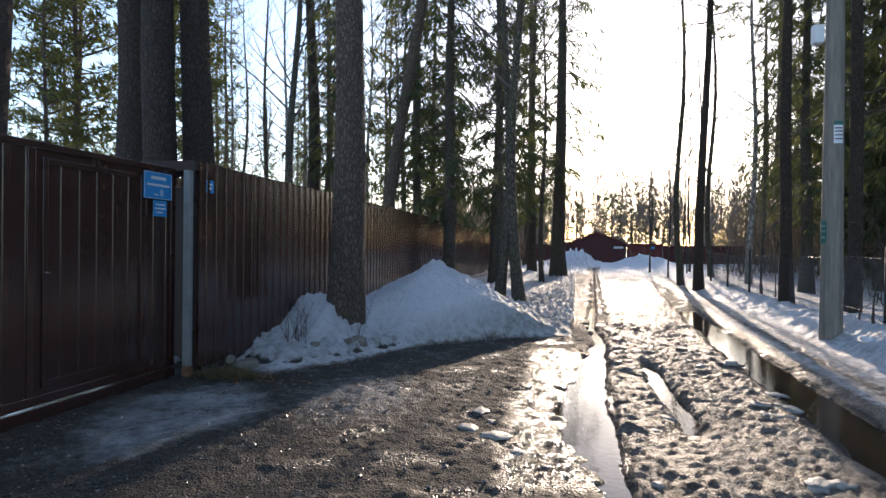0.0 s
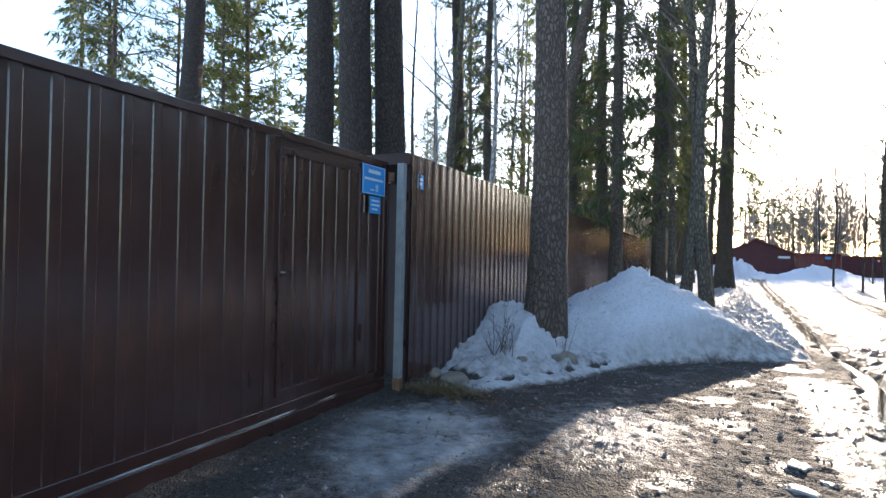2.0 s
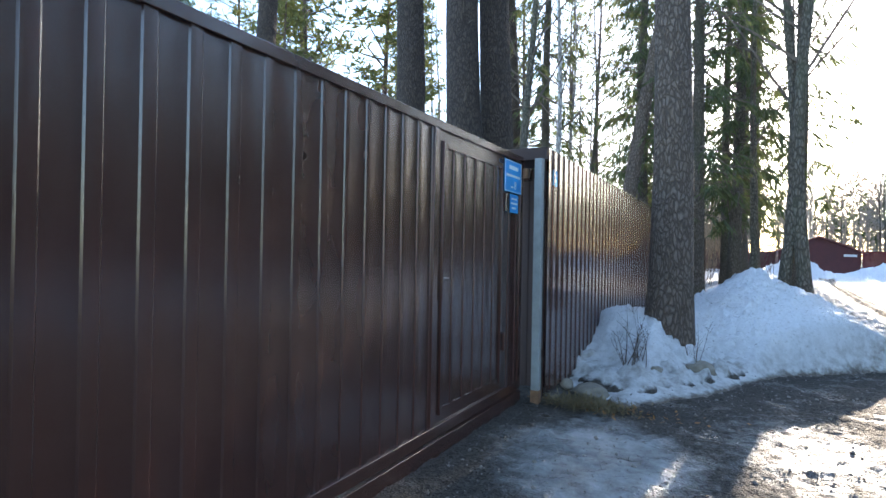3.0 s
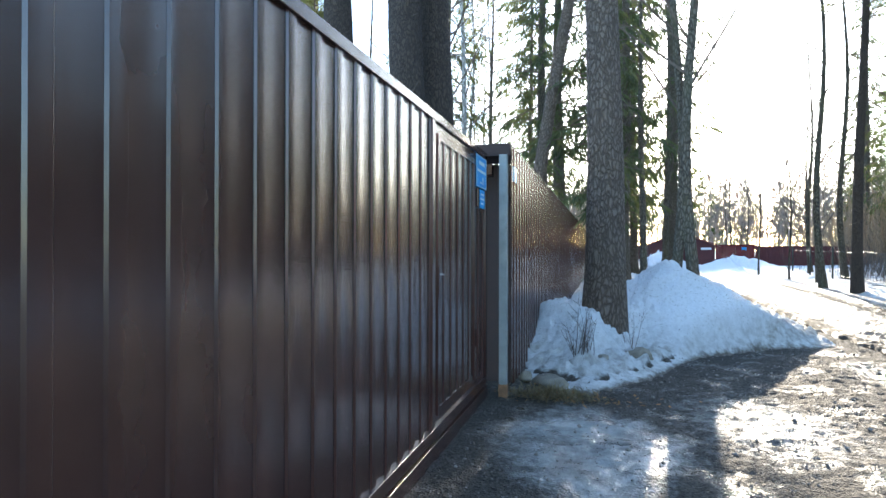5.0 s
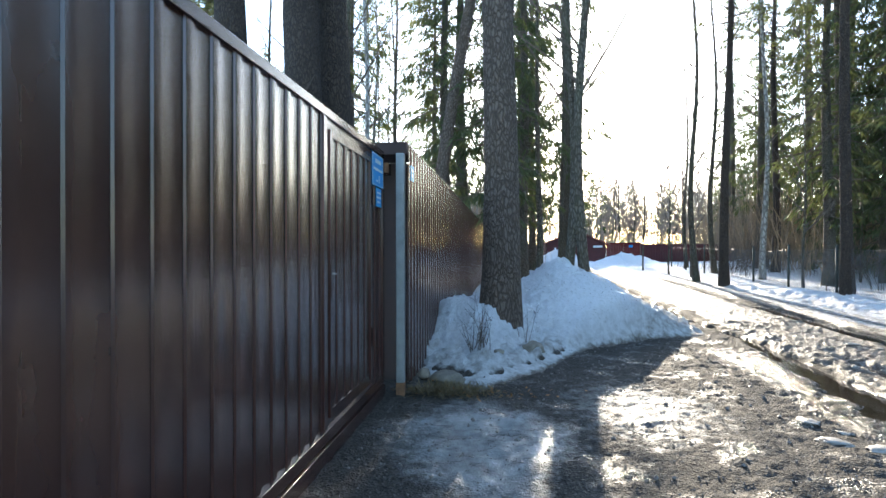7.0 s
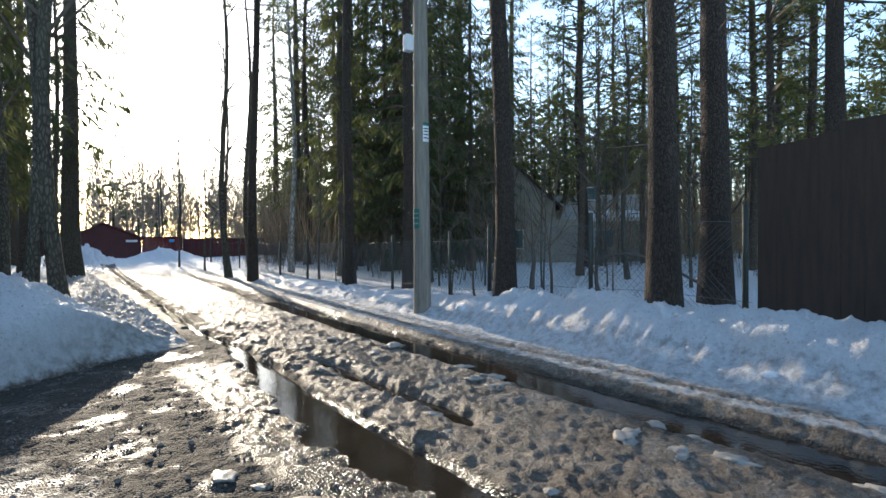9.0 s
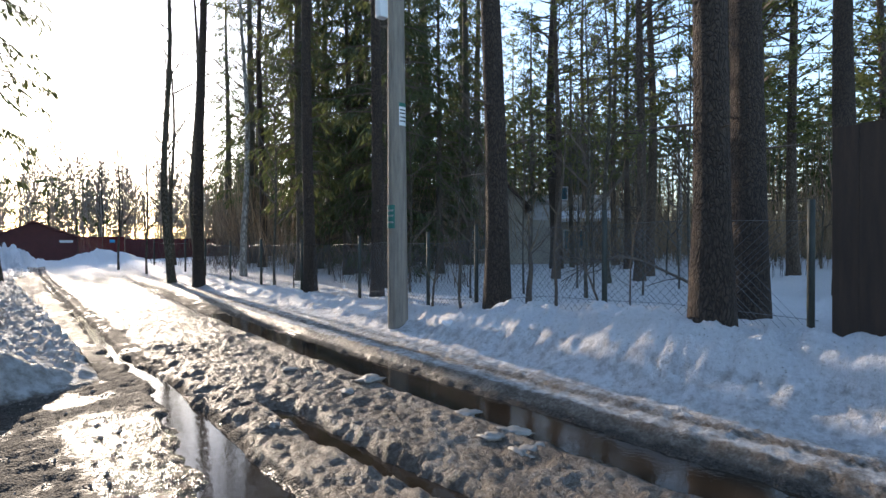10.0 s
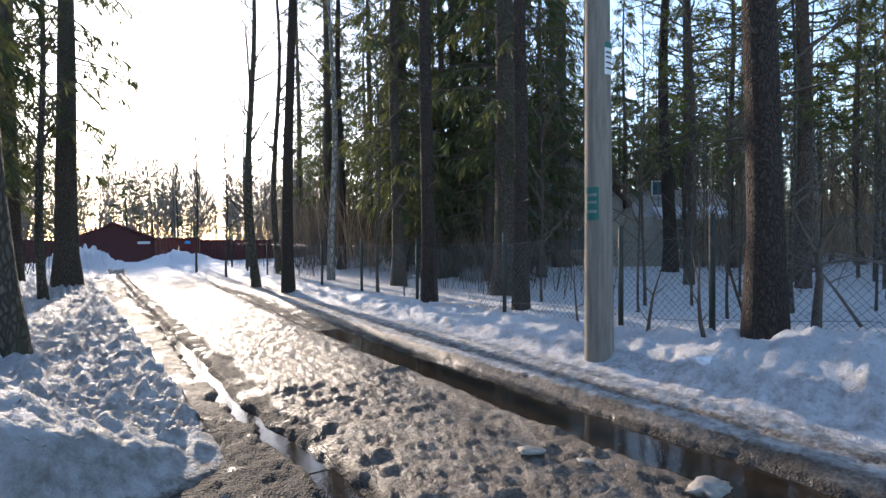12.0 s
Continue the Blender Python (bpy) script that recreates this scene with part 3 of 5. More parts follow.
fence = thing("steel_fence", "brown profiled steel fence running along the lane", "fence", x=FENCE_X, y=5.53, z=0)
for i in range(24):
    y0 = i * 1.14
    part("sheet", profiled(y0, y0 + 1.14, 0.08 - 0.006 * i, 2.44 - 0.004 * i), BROWN_METAL, fence)
for i in range(10):
    part("fence_post", Shape().box(-0.1, 0.05 + i * 2.7, -0.2, -0.04, 0.11 + i * 2.7, 2.36), BROWN_METAL, fence)
for z in (0.5, 1.9):
    part("cross_rail", Shape().box(-0.062, 0, z, -0.024, 27.3, z + 0.04), BROWN_METAL, fence)
back_fence = thing("rear_fence", "brown profiled steel fence beyond the gate", "fence", x=-4.44, y=-17.5, z=0)
for i in range(10):
    part("sheet", profiled(i * 1.14, i * 1.14 + 1.14, 0.08, 2.3), BROWN_METAL, back_fence)


def sign(name, label, w, h, mat, bars, where):
    ob = tagged(new(name), label, "sign")
    ob.matrix_basis = where
    part("plate", Shape().box(0, 0, 0, 0.004, w, h), mat, ob, bevel=0.001)
    for u0, v0, u1, v1 in bars:
        part("lettering", Shape().box(0.0042, u0 * w, v0 * h, 0.006, u1 * w, v1 * h), WHITE_PAINT, ob, "white lettering too small to read")
    return ob


border = [(0.02, 0.02, 0.98, 0.035), (0.02, 0.965, 0.98, 0.98), (0.02, 0.035, 0.032, 0.965), (0.968, 0.035, 0.98, 0.965)]
address = sign("address_sign", "blue enamel address sign with white lettering on the gate", 0.42, 0.29, BLUE_SIGN,
     border + [(0.25, 0.72, 0.78, 0.84), (0.1, 0.48, 0.9, 0.56), (0.35, 0.14, 0.5, 0.19)], pose(GATE_X + 0.024, 4.92, 1.98))
digit_curve = bpy.data.curves.new("house_number", "FONT")
digit_curve.body, digit_curve.size, digit_curve.extrude = "8", 0.1, 0.001
digit_curve.materials.append(WHITE_PAINT)
digit = new("house_number", digit_curve)
digit.parent = address
digit.matrix_basis = Matrix.Translation((0.0055, 0.235, 0.035)) @ Matrix(((0, 0, 1, 0), (1, 0, 0, 0), (0, 1, 0, 0), (0, 0, 0, 1)))
sign("small_sign", "small blue sign with white lettering below the address sign", 0.2, 0.17, BLUE_SIGN,
     [(0.15, 0.7, 0.85, 0.8), (0.1, 0.45, 0.9, 0.55), (0.2, 0.2, 0.7, 0.3)], pose(GATE_X + 0.024, 5.06, 1.795))
sign("number_sign", "small blue enamel plate with white lettering on the fence", 0.13, 0.15, BLUE_SIGN,
     [(0.2, 0.6, 0.8, 0.75), (0.3, 0.25, 0.7, 0.45)], pose(FENCE_X + 0.004, 5.65, 2.1))


# ---- trees ----
def trunk_line(h, lean, wob, rnd, n=14):
    a, b = rnd.uniform(0, 6.28), rnd.uniform(0, 6.28)
    return [Vector((lean[0] * (i / n) * h + wob * math.sin(a + i * 0.7), lean[1] * (i / n) * h + wob * math.sin(b + i * 0.6), h * (i / n) ** 1.15)) for i in range(n + 1)]


def bark_trunk(line, r, sides, rnd, flare=1.45, top=0.18):
    """A tapered trunk with a root flare and an uneven outline."""
    s = Shape()
    rad = []
    h = line[-1].z
    for p in line:
        k = max(p.z, 0) / h
        rad.append(r * ((1 - k) * (1 - top) + top) * (1 + (flare - 1) * math.exp(-max(p.z, 0) / (r * 2.2))))
    pts = [line[0] - Vector((0, 0, 0.4))] + list(line)
    s.tube(pts, [rad[0] * 1.1] + rad, sides)
    for i, v in enumerate(s.v):
        c = pts[i // sides]
        f = 1 + 0.1 * noise.noise(Vector(v) * 1.3) + (0.05 * noise.noise(Vector(v) * 7) if sides > 12 else 0)
        s.v[i] = (c.x + (v[0] - c.x) * f, c.y + (v[1] - c.y) * f, v[2])
    return s


def along(line, z):
    for a, b in zip(line, line[1:]):
        if b.z >= z:
            return a.lerp(b, (z - a.z) / max(b.z - a.z, 1e-6))
    return line[-1].copy()


def limb(s, start, d, length, r, droop, rnd, n=4, sides=4):
    pts, p, d = [start.copy()], start.copy(), d.normalized()
    for i in range(n):
        d = (d + Vector((rnd.uniform(-0.14, 0.14), rnd.uniform(-0.14, 0.14), droop + rnd.uniform(-0.06, 0.06)))).normalized()
        p = p + d * (length / n)
        pts.append(p.copy())
    s.tube(pts, [r * (1 - 0.85 * i / n) for i in range(n + 1)], sides, False)
    return pts


def spruce(name, h, r, low, spread, seed, sides=10, twigs=11, lean=(0, 0), label="tall dark spruce with drooping needled boughs"):
    rnd = random.Random(seed)
    root = thing(name, label, "tree")
    line = trunk_line(h, lean, r * 0.2, rnd)
    part("trunk", bark_trunk(line, r, sides, rnd), BARK_SPRUCE, root, smooth=True)
    wood, green = Shape(), Shape()
    z = low
    while z < h - 0.4:
        k = (z - low) / (h - low)
        reach = spread * (1 - k) ** 0.75 * min(1, 0.45 + k * 4) * rnd.uniform(0.6, 1.15) + 0.25
        a = rnd.uniform(0, 6.283)
        start = along(line, z)
        pts = limb(wood, start, Vector((math.cos(a), math.sin(a), 0.12 - 0.2 * (1 - k))), reach, 0.012 + 0.012 * reach, -0.07, rnd, 4, 3)
        for j in range(int(1.5 * twigs * (0.5 + reach / spread))):
            u = rnd.uniform(0.18, 1.0) * 4
            i = min(int(u), 3)
            p = pts[i].lerp(pts[i + 1], u - i)
            out = (pts[i + 1] - pts[i]).normalized()
            w = Vector((-out.y, out.x, 0)).normalized() * rnd.choice((-1, 1))
            d = (out * rnd.uniform(0.2, 0.8) + w * rnd.uniform(0.2, 0.8) + Vector((0, 0, -rnd.uniform(0.35, 1.3)))).normalized()
            ln = rnd.uniform(0.25, 0.62)
            q = p + d * ln
            green.blade(p, q, d.cross(Vector((rnd.uniform(-1, 1), rnd.uniform(-1, 1), 0.4))).normalized(), rnd.uniform(0.016, 0.034))
            e = p.lerp(q, 0.4)
            d2 = (d + Vector((rnd.uniform(-0.8, 0.8), rnd.uniform(-0.8, 0.8), rnd.uniform(-0.3, 0.2)))).normalized()
            green.blade(e, e + d2 * ln * 0.7, d2.cross(Vector((0.3, rnd.uniform(-1, 1), 1))).normalized(), rnd.uniform(0.014, 0.03))
        z += rnd.uniform(0.07, 0.19) * (h / 18)
    for z in np.arange(1.2, low, 0.3):
        a = rnd.uniform(0, 6.283)
        limb(wood, along(line, z), Vector((math.cos(a), math.sin(a), -0.1)), rnd.uniform(0.2, 1.1), 0.012, -0.05, rnd, 3, 3)
    tagged(part("branchwork", wood, TWIG, root), kind="stuff")
    tagged(part("crown", green, NEEDLE_SPRUCE, root), kind="stuff")
    return root


def pine(name, h, r, low, spread, seed, sides=10, tufts=70, lean=(0, 0), bark=None, label="tall pine with a bare trunk and an open crown", stubs=8):
    rnd = random.Random(seed)
    root = thing(name, label, "tree")
    line = trunk_line(h, lean, r * 0.35, rnd)
    part("trunk", bark_trunk(line, r, sides, rnd, 1.3), bark or BARK_PINE, root, smooth=True)
    wood, green = Shape(), Shape()
    for i in range(tufts):
        k = (i + rnd.random()) / tufts
        z = low + (h - low) * k
        reach = spread * (math.sin(math.pi * min(1, 0.2 + 0.75 * k)) * 0.9 + 0.1) * rnd.uniform(0.5, 1.1)
        a = rnd.uniform(0, 6.283)
        pts = limb(wood, along(line, z), Vector((math.cos(a), math.sin(a), rnd.uniform(-0.1, 0.5))), reach, 0.01 + 0.014 * reach, 0.05, rnd, 4, 3)
        for c in range(9):
            u = rnd.uniform(1.4, 4)
            j = min(int(u), 3)
            c0 = pts[j].lerp(pts[j + 1], u - j) + Vector((rnd.gauss(0, 0.16), rnd.gauss(0, 0.16), rnd.gauss(0, 0.1)))
            for b in range(7):
                d = Vector((rnd.gauss(0, 1), rnd.gauss(0, 1), rnd.gauss(0.35, 0.7))).normalized()
                green.blade(c0, c0 + d * rnd.uniform(0.14, 0.3), d.orthogonal().normalized(), rnd.uniform(0.016, 0.034))
    for i in range(stubs):
        z, a = rnd.uniform(1.8, low), rnd.uniform(0, 6.283)
        limb(wood, along(line, z), Vector((math.cos(a), math.sin(a), 0.1)), rnd.uniform(0.15, 0.9), 0.02, -0.03, rnd, 3, 4)
    tagged(part("branchwork", wood, TWIG, root), kind="stuff")
    tagged(part("crown", green, NEEDLE_PINE, root), kind="stuff")
    return root


def bare_tree(name, h, r, low, seed, bark, label, boughs=26, lean=(0, 0), sides=8, fork=0.5):
    rnd = random.Random(seed)
    root = thing(name, label, "tree")
    line = trunk_line(h, lean, r * 0.8, rnd)
    part("trunk", bark_trunk(line, r, sides, rnd, 1.25, 0.1), bark, root, smooth=True)
    wood, fine = Shape(), Shape()
    for i in range(boughs):
        z = low + (h - low) * (i + rnd.random()) / boughs * 0.95
        a = rnd.uniform(0, 6.283)
        reach = rnd.uniform(0.5, 1.0) * (h - z) * 0.28 + 0.5
        pts = limb(wood, along(line, z), Vector((math.cos(a), math.sin(a), rnd.uniform(0.5, 1.4))), reach, 0.008 + 0.009 * reach, 0.07, rnd, 5, 3)
        for j in range(7):
            u = rnd.uniform(1, 5)
            k = min(int(u), 4)
            d = (pts[k + 1] - pts[k]).normalized() + Vector((rnd.uniform(-0.8, 0.8), rnd.uniform(-0.8, 0.8), rnd.uniform(-0.1, 0.6)))
            limb(fine, pts[k].lerp(pts[k + 1], u - k), d, rnd.uniform(0.3, 0.9), 0.006, 0.03, rnd, 2, 3)
    tagged(part("branchwork", wood, TWIG, root), kind="stuff")
    tagged(part("twigwork", fine, TWIG, root), kind="stuff")
    return root


def thicket(name, label, stems, h, spread, seed, mat, r=0.012):
    """A leafless bush or clump of saplings."""
    rnd = random.Random(seed)
    s = Shape()
    for i in range(stems):
        a, d = rnd.uniform(0, 6.283), rnd.random() ** 0.5 * spread
        p = Vector((math.cos(a) * d, math.sin(a) * d, -0.1))
        hh = h * rnd.uniform(0.45, 1.1)
        pts = limb(s, p, Vector((rnd.uniform(-0.3, 0.3), rnd.uniform(-0.3, 0.3), 1)), hh, r * rnd.uniform(0.6, 1.4), 0.02, rnd, 5, 3)
        for j in range(5):
            u = rnd.uniform(1, 5)
            k = min(int(u), 4)
            dd = Vector((rnd.uniform(-1, 1), rnd.uniform(-1, 1), rnd.uniform(0.2, 1.0)))
            limb(s, pts[k].lerp(pts[k + 1], u - k), dd, hh * rnd.uniform(0.12, 0.32), r * 0.5, 0.05, rnd, 3, 3)
    ob = new(name, s.mesh(name, mat, False))
    return tagged(ob, label, "bush")


def put(ob, x, y, z=None, scale=1.0, turn=0.0):
    ob.matrix_basis = pose(x, y, z_at(x, y) if z is None else z, 0, 0, turn)
    ob.scale = (scale, scale, scale)
    return ob


def again(ob, x, y, scale=1.0, turn=0.0, z=None):
    c = copy_thing(ob, pose(x, y, z_at(x, y) if z is None else z, 0, 0, turn))
    c.scale = (scale, scale, scale)
    return c


# the trees that stand singly along the lane
put(pine("pine_tree", 24, 0.258, 12, 3.2, 1, 40, 60, (0.012, 0.0), label="thick scaly-barked pine standing in the snow pile", stubs=0), -3.36, 7.82, 0.0)
for x, y, r, seed, ln, lab in ((-7.35, 7.88, 0.27, 2, (0, 0), "thick pine trunk behind the gate"), (-5.64, 6.74, 0.245, 3, (0, 0), "thick old pine trunk behind the fence"),
                               (-5.42, 7.1, 0.235, 4, (0.005, 0), "pine with dead branch stubs behind the fence"), (-12.63, 9.8, 0.3, 5, (0, 0), "tall pine in the yard behind the gate"),
                               (-11.4, 23.0, 0.34, 6, (0, 0), "tall pine in the yard behind the fence")):
    put(pine("pine_tree", 23, r, 11, 3.0, seed, 20, 55, ln, BARK_DARK, lab, 14), x, y)
put(pine("pine_tree", 22, 0.2, 11, 2.6, 7, 16, 50, (0.16, 0.0), label="leaning pine behind the fence", stubs=10), -5.6, 15.2)
road_trees = (
    (4.39, 5.31, 0.17, 11, (0.012, 0.01), "rough-barked pine rising from the snow bank"), (6.49, 5.78, 0.21, 12, (0.02, 0), "thick pine behind the chain-link fence"),
    (4.85, 8.61, 0.17, 14, (0.0, 0.0), "straight pine in the snow bank beside the lane"), (6.75, 5.95, 0.13, 13, (0.012, 0), "slim pine close beside a thicker trunk"),
    (5.75, 12.9, 0.13, 15, (0.0, 0), "slim pine behind the chain-link fence"), (5.2, 14.97, 0.14, 16, (0.0, 0), "slim pine at the edge of the lane"),
    (4.52, 20.95, 0.16, 17, (0.02, 0), "crooked pine at the edge of the lane"), (20.2, 19.3, 0.28, 18, (0, 0), "tall pine in the snowy grounds"),
    (12.2, 6.0, 0.22, 19, (0.01, 0), "tall pine behind the board fence"), (10.6, 30.5, 0.2, 20, (0, 0), "tall pine in the snowy grounds"))
for x, y, r, seed, ln, lab in road_trees:
    put(pine("pine_tree", 22, r, 8.5, 2.6, seed, 18, 60, ln, BARK_DARK, lab, 12), x, y)

big_spruce = spruce("spruce_tree", 21, 0.3, 3.4, 2.6, 31, 14, 13)
put(big_spruce, 8.47, 16.3)
slim_spruce = spruce("spruce_tree", 18, 0.19, 2.4, 1.9, 32, 10, 12, label="slim dark spruce with drooping boughs")
put(slim_spruce, -3.5, 16.2, turn=40)
dense_spruce = spruce("spruce_tree", 15, 0.17, 0.5, 2.3, 33, 8, 14, label="dense young spruce needled to the ground")
put(dense_spruce, 14.5, 21.0)
far_pine = pine("pine_tree", 19, 0.17, 6.5, 2.4, 34, 8, 60, label="far pine with a sunlit open crown")
put(far_pine, 38.8, 25.2)
young_pine = pine("pine_tree", 11, 0.1, 2.0, 1.7, 35, 7, 75, label="young pine with yellow-green needles")
put(young_pine, -16.0, 14.0)
alder = bare_tree("alder_tree", 16, 0.13, 4.0, 36, BARK_ALDER, "bare alder with upright grey boughs")
put(alder, 4.35, 23.6)
sapling = bare_tree("sapling_tree", 9, 0.045, 1.6, 37, BARK_ALDER, "slender bare sapling in the snow", 20, sides=6)
put(sapling, 4.9, 29.0)
birch = bare_tree("birch_tree", 17, 0.12, 5.0, 38, BARK_BIRCH, "bare white-barked birch among the trees", 28)
put(birch, 6.85, 23.1)

# left of the lane, beyond the snow pile
for src, x, y, s, a in ((alder, -1.3, 14.1, 1.15, 30), (alder, -1.62, 14.3, 1.0, 200), (big_spruce, -0.4, 27.0, 1.1, 70), (slim_spruce, -2.6, 20.5, 1.1, 150),
                        (slim_spruce, -3.0, 24.0, 1.0, 260), (big_spruce, -5.2, 24.1, 1.0, 10), (slim_spruce, -5.3, 19.0, 1.0, 310), (dense_spruce, -6.8, 27.5, 1.1, 90),
                        (slim_spruce, -1.9, 30.0, 1.1, 15), (alder, -1.0, 22.5, 0.8, 100), (alder, -2.2, 18.0, 0.9, 300), (big_spruce, -2.4, 35.5, 1.0, 200),
                        (birch, -8.0, 18.5, 1.0, 0), (alder, -7.2, 13.5, 1.0, 70), (slim_spruce, -9.5, 22.0, 1.2, 0)):
    again(src, x, y, s, a)
# yard behind the gate and the fence
for src, x, y, s, a in ((young_pine, -17.0, 16.0, 1.5, 10), (young_pine, -15.0, 18.5, 1.6, 200), (young_pine, -19.5, 12.5, 1.4, 90), (far_pine, -12.0, 26.0, 0.9, 30), (birch, -15.5, 23.0, 0.9, 0),
                        (far_pine, -9.5, 31.0, 1.0, 160), (alder, -18.0, 28.0, 1.0, 60), (young_pine, -21.0, 20.0, 1.6, 120), (dense_spruce, -8.0, 37.0, 1.0, 0), (far_pine, -14.0, 42.0, 1.1, 80),
                        (birch, -9.0, 24.0, 0.9, 220), (alder, -12.5, 21.0, 0.9, 310), (far_pine, -22.0, 32.0, 1.0, 10), (birch, -11.0, 36.0, 1.0, 140), (young_pine, -14.0, 19.0, 1.0, 30), (young_pine, -19.5, 15.0, 1.2, 130), (dense_spruce, -22.0, 14.0, 0.95, 0), (far_pine, -17.5, 24.0, 0.9, 80),
                        (young_pine, -12.0, 15.5, 0.9, 230), (dense_spruce, -27.0, 16.0, 1.0, 90), (far_pine, -24.0, 22.0, 0.8, 10), (birch, -13.0, 27.0, 0.9, 50),
                        (alder, -9.0, 28.0, 1.0, 10), (birch, -16.0, 33.0, 1.0, 90), (far_pine, -13.0, 38.0, 1.0, 0), (alder, -11.0, 33.0, 0.9, 140), (birch, -10.5, 19.0, 0.8, 20)):
    again(src, x, y, s, a)
# right of the lane
for src, x, y, s, a in ((big_spruce, 19.2, 24.3, 1.0, 20), (dense_spruce, 11.5, 20.5, 1.05, 200), (slim_spruce, 10.0, 24.0, 1.1, 100), (dense_spruce, 16.5, 27.0, 1.15, 60),
                        (slim_spruce, 7.6, 20.2, 1.0, 300), (dense_spruce, 12.0, 27.0, 1.0, 330), (slim_spruce, 13.5, 33.0, 1.2, 45), 
                        (dense_spruce, 18.5, 34.0, 1.2, 0), (big_spruce, 22.0, 31.0, 1.1, 140), (alder, 6.3, 27.0, 1.0, 40), (sapling, 5.0, 26.0, 1.0, 90),
                        (sapling, 4.6, 33.0, 1.1, 10), (sapling, 6.2, 31.0, 1.3, 200), (alder, 7.4, 34.5, 0.9, 60), (sapling, 5.5, 17.5, 0.9, 30), (sapling, 8.8, 12.6, 0.8, 120),
                        (sapling, 9.6, 10.2, 1.0, 0), (birch, 26.0, 16.0, 0.9, 30), (birch, 30.5, 21.0, 1.0, 120), (alder, 14.5, 12.8, 0.7, 0), (sapling, 17.0, 11.0, 1.1, 60)):
    again(src, x, y, s, a)
rnd = random.Random(5)
for i in range(52):
    x, y = rnd.uniform(20, 75), rnd.uniform(-22, 62)
    if y > 30 and x < 26:
        continue
    src = rnd.choice((far_pine, far_pine, far_pine, alder, sapling, birch, sapling, young_pine, dense_spruce))
    again(src, x, y, rnd.uniform(0.85, 1.25), rnd.uniform(0, 360))
for i in range(18):
    x, y = rnd.uniform(-50, -10), rnd.uniform(30, 75)
    again(rnd.choice((far_pine, big_spruce, birch, alder)), x, y, rnd.uniform(0.9, 1.2), rnd.uniform(0, 360))
for i in range(34):
    x, y = rnd.uniform(-12, 26), rnd.uniform(52, 80)
    again(rnd.choice((birch, alder, sapling, alder)), x, y, rnd.uniform(0.45, 0.7), rnd.uniform(0, 360))
# unseen trees behind the viewpoint, added to close off sky in the gate's reflections
for i in range(9):
    again(rnd.choice((far_pine, dense_spruce, birch)), rnd.uniform(-40, 30), rnd.uniform(-45, -18), rnd.uniform(0.9, 1.2), rnd.uniform(0, 360))

# pines with low crowns behind the open snow
low_pine = pine("pine_tree", 17, 0.16, 3.8, 2.6, 39, 8, 80, label="pine with low green boughs among the trees")
put(low_pine, 17.5, 9.5)
for x, y, s, a in ((22, 12, 1.1, 40), (15.5, 15.5, 0.9, 100), (25, 19, 1.1, 220), (19, 5, 1.0, 10), (23.5, 7.5, 1.1, 70), (27, 13, 1.2, 300), (18, 1.5, 1.0, 150), (24, 2, 1.1, 20),
                   (16, 12.5, 1.1, 15), (19.5, 14, 1.2, 95), (14, 2, 1.1, 5), (16.5, 5.5, 1.2, 260), (13, -3, 1.1, 0), (21, 9.5, 1.2, 180), (29, 8, 1.2, 190), (31, 16, 1.2, 250), (22, 16.5, 1.0, 330), (28, 23, 1.2, 45), (33, 4, 1.2, 120), (20, -4, 1.0, 80), (27, -2, 1.1, 200)):
    again(low_pine, x, y, s, a)
for x, y, s, a in ((8, 10.5, 0.55, 0), (9.5, 12, 0.6, 80), (11, 11, 0.5, 160), (10.2, 9.2, 0.5, 240), (12.5, 12.5, 0.7, 300), (7.5, 11.8, 0.5, 30), (13.5, 10, 0.6, 120), (9, 13.8, 0.6, 200),
                   (7.9, 14.5, 0.7, 10), (11.8, 8.2, 0.5, 70)):
    again(sapling, x, y, s, a)

def glade(x, y):
    """The open strip of snow that leads up to the grey house."""
    u, v = (x - 8) * 0.776 + (y - 11) * 0.631, -(x - 8) * 0.631 + (y - 11) * 0.776
    return -2 < u < 24 and abs(v) < 2.4


# the dense spruce stand behind the chain-link fence
for i in range(34):
    x, y = rnd.uniform(8.0, 30), rnd.uniform(20, 50)
    if x < 0.16 * y + 5.5 or (x > 17 and y < 26) or glade(x, y):
        continue
    again(rnd.choice((dense_spruce, dense_spruce, slim_spruce, big_spruce)), x, y, rnd.uniform(0.8, 1.2), rnd.uniform(0, 360))

# leafless undergrowth
bush = thicket("undergrowth_bush", "tangled leafless undergrowth in the snow", 26, 2.6, 1.5, 41, TWIG)
put(bush, 9.5, 18.5)
for i in range(45):
    x, y = rnd.uniform(7, 30), rnd.uniform(8, 36)
    if y < 13 + 0.2 * x and x < 17 or glade(x, y):
        continue
    again(bush, x, y, rnd.uniform(0.6, 1.4), rnd.uniform(0, 360))
for i in range(18):
    again(bush, rnd.uniform(-9, -2), rnd.uniform(24, 42), rnd.uniform(0.6, 1.2), rnd.uniform(0, 360))
for i in range(45):
    x, y = rnd.uniform(10, 40), rnd.uniform(8, 34)
    if not glade(x, y):
        again(sapling, x, y, rnd.uniform(0.6, 1.2), rnd.uniform(0, 360))


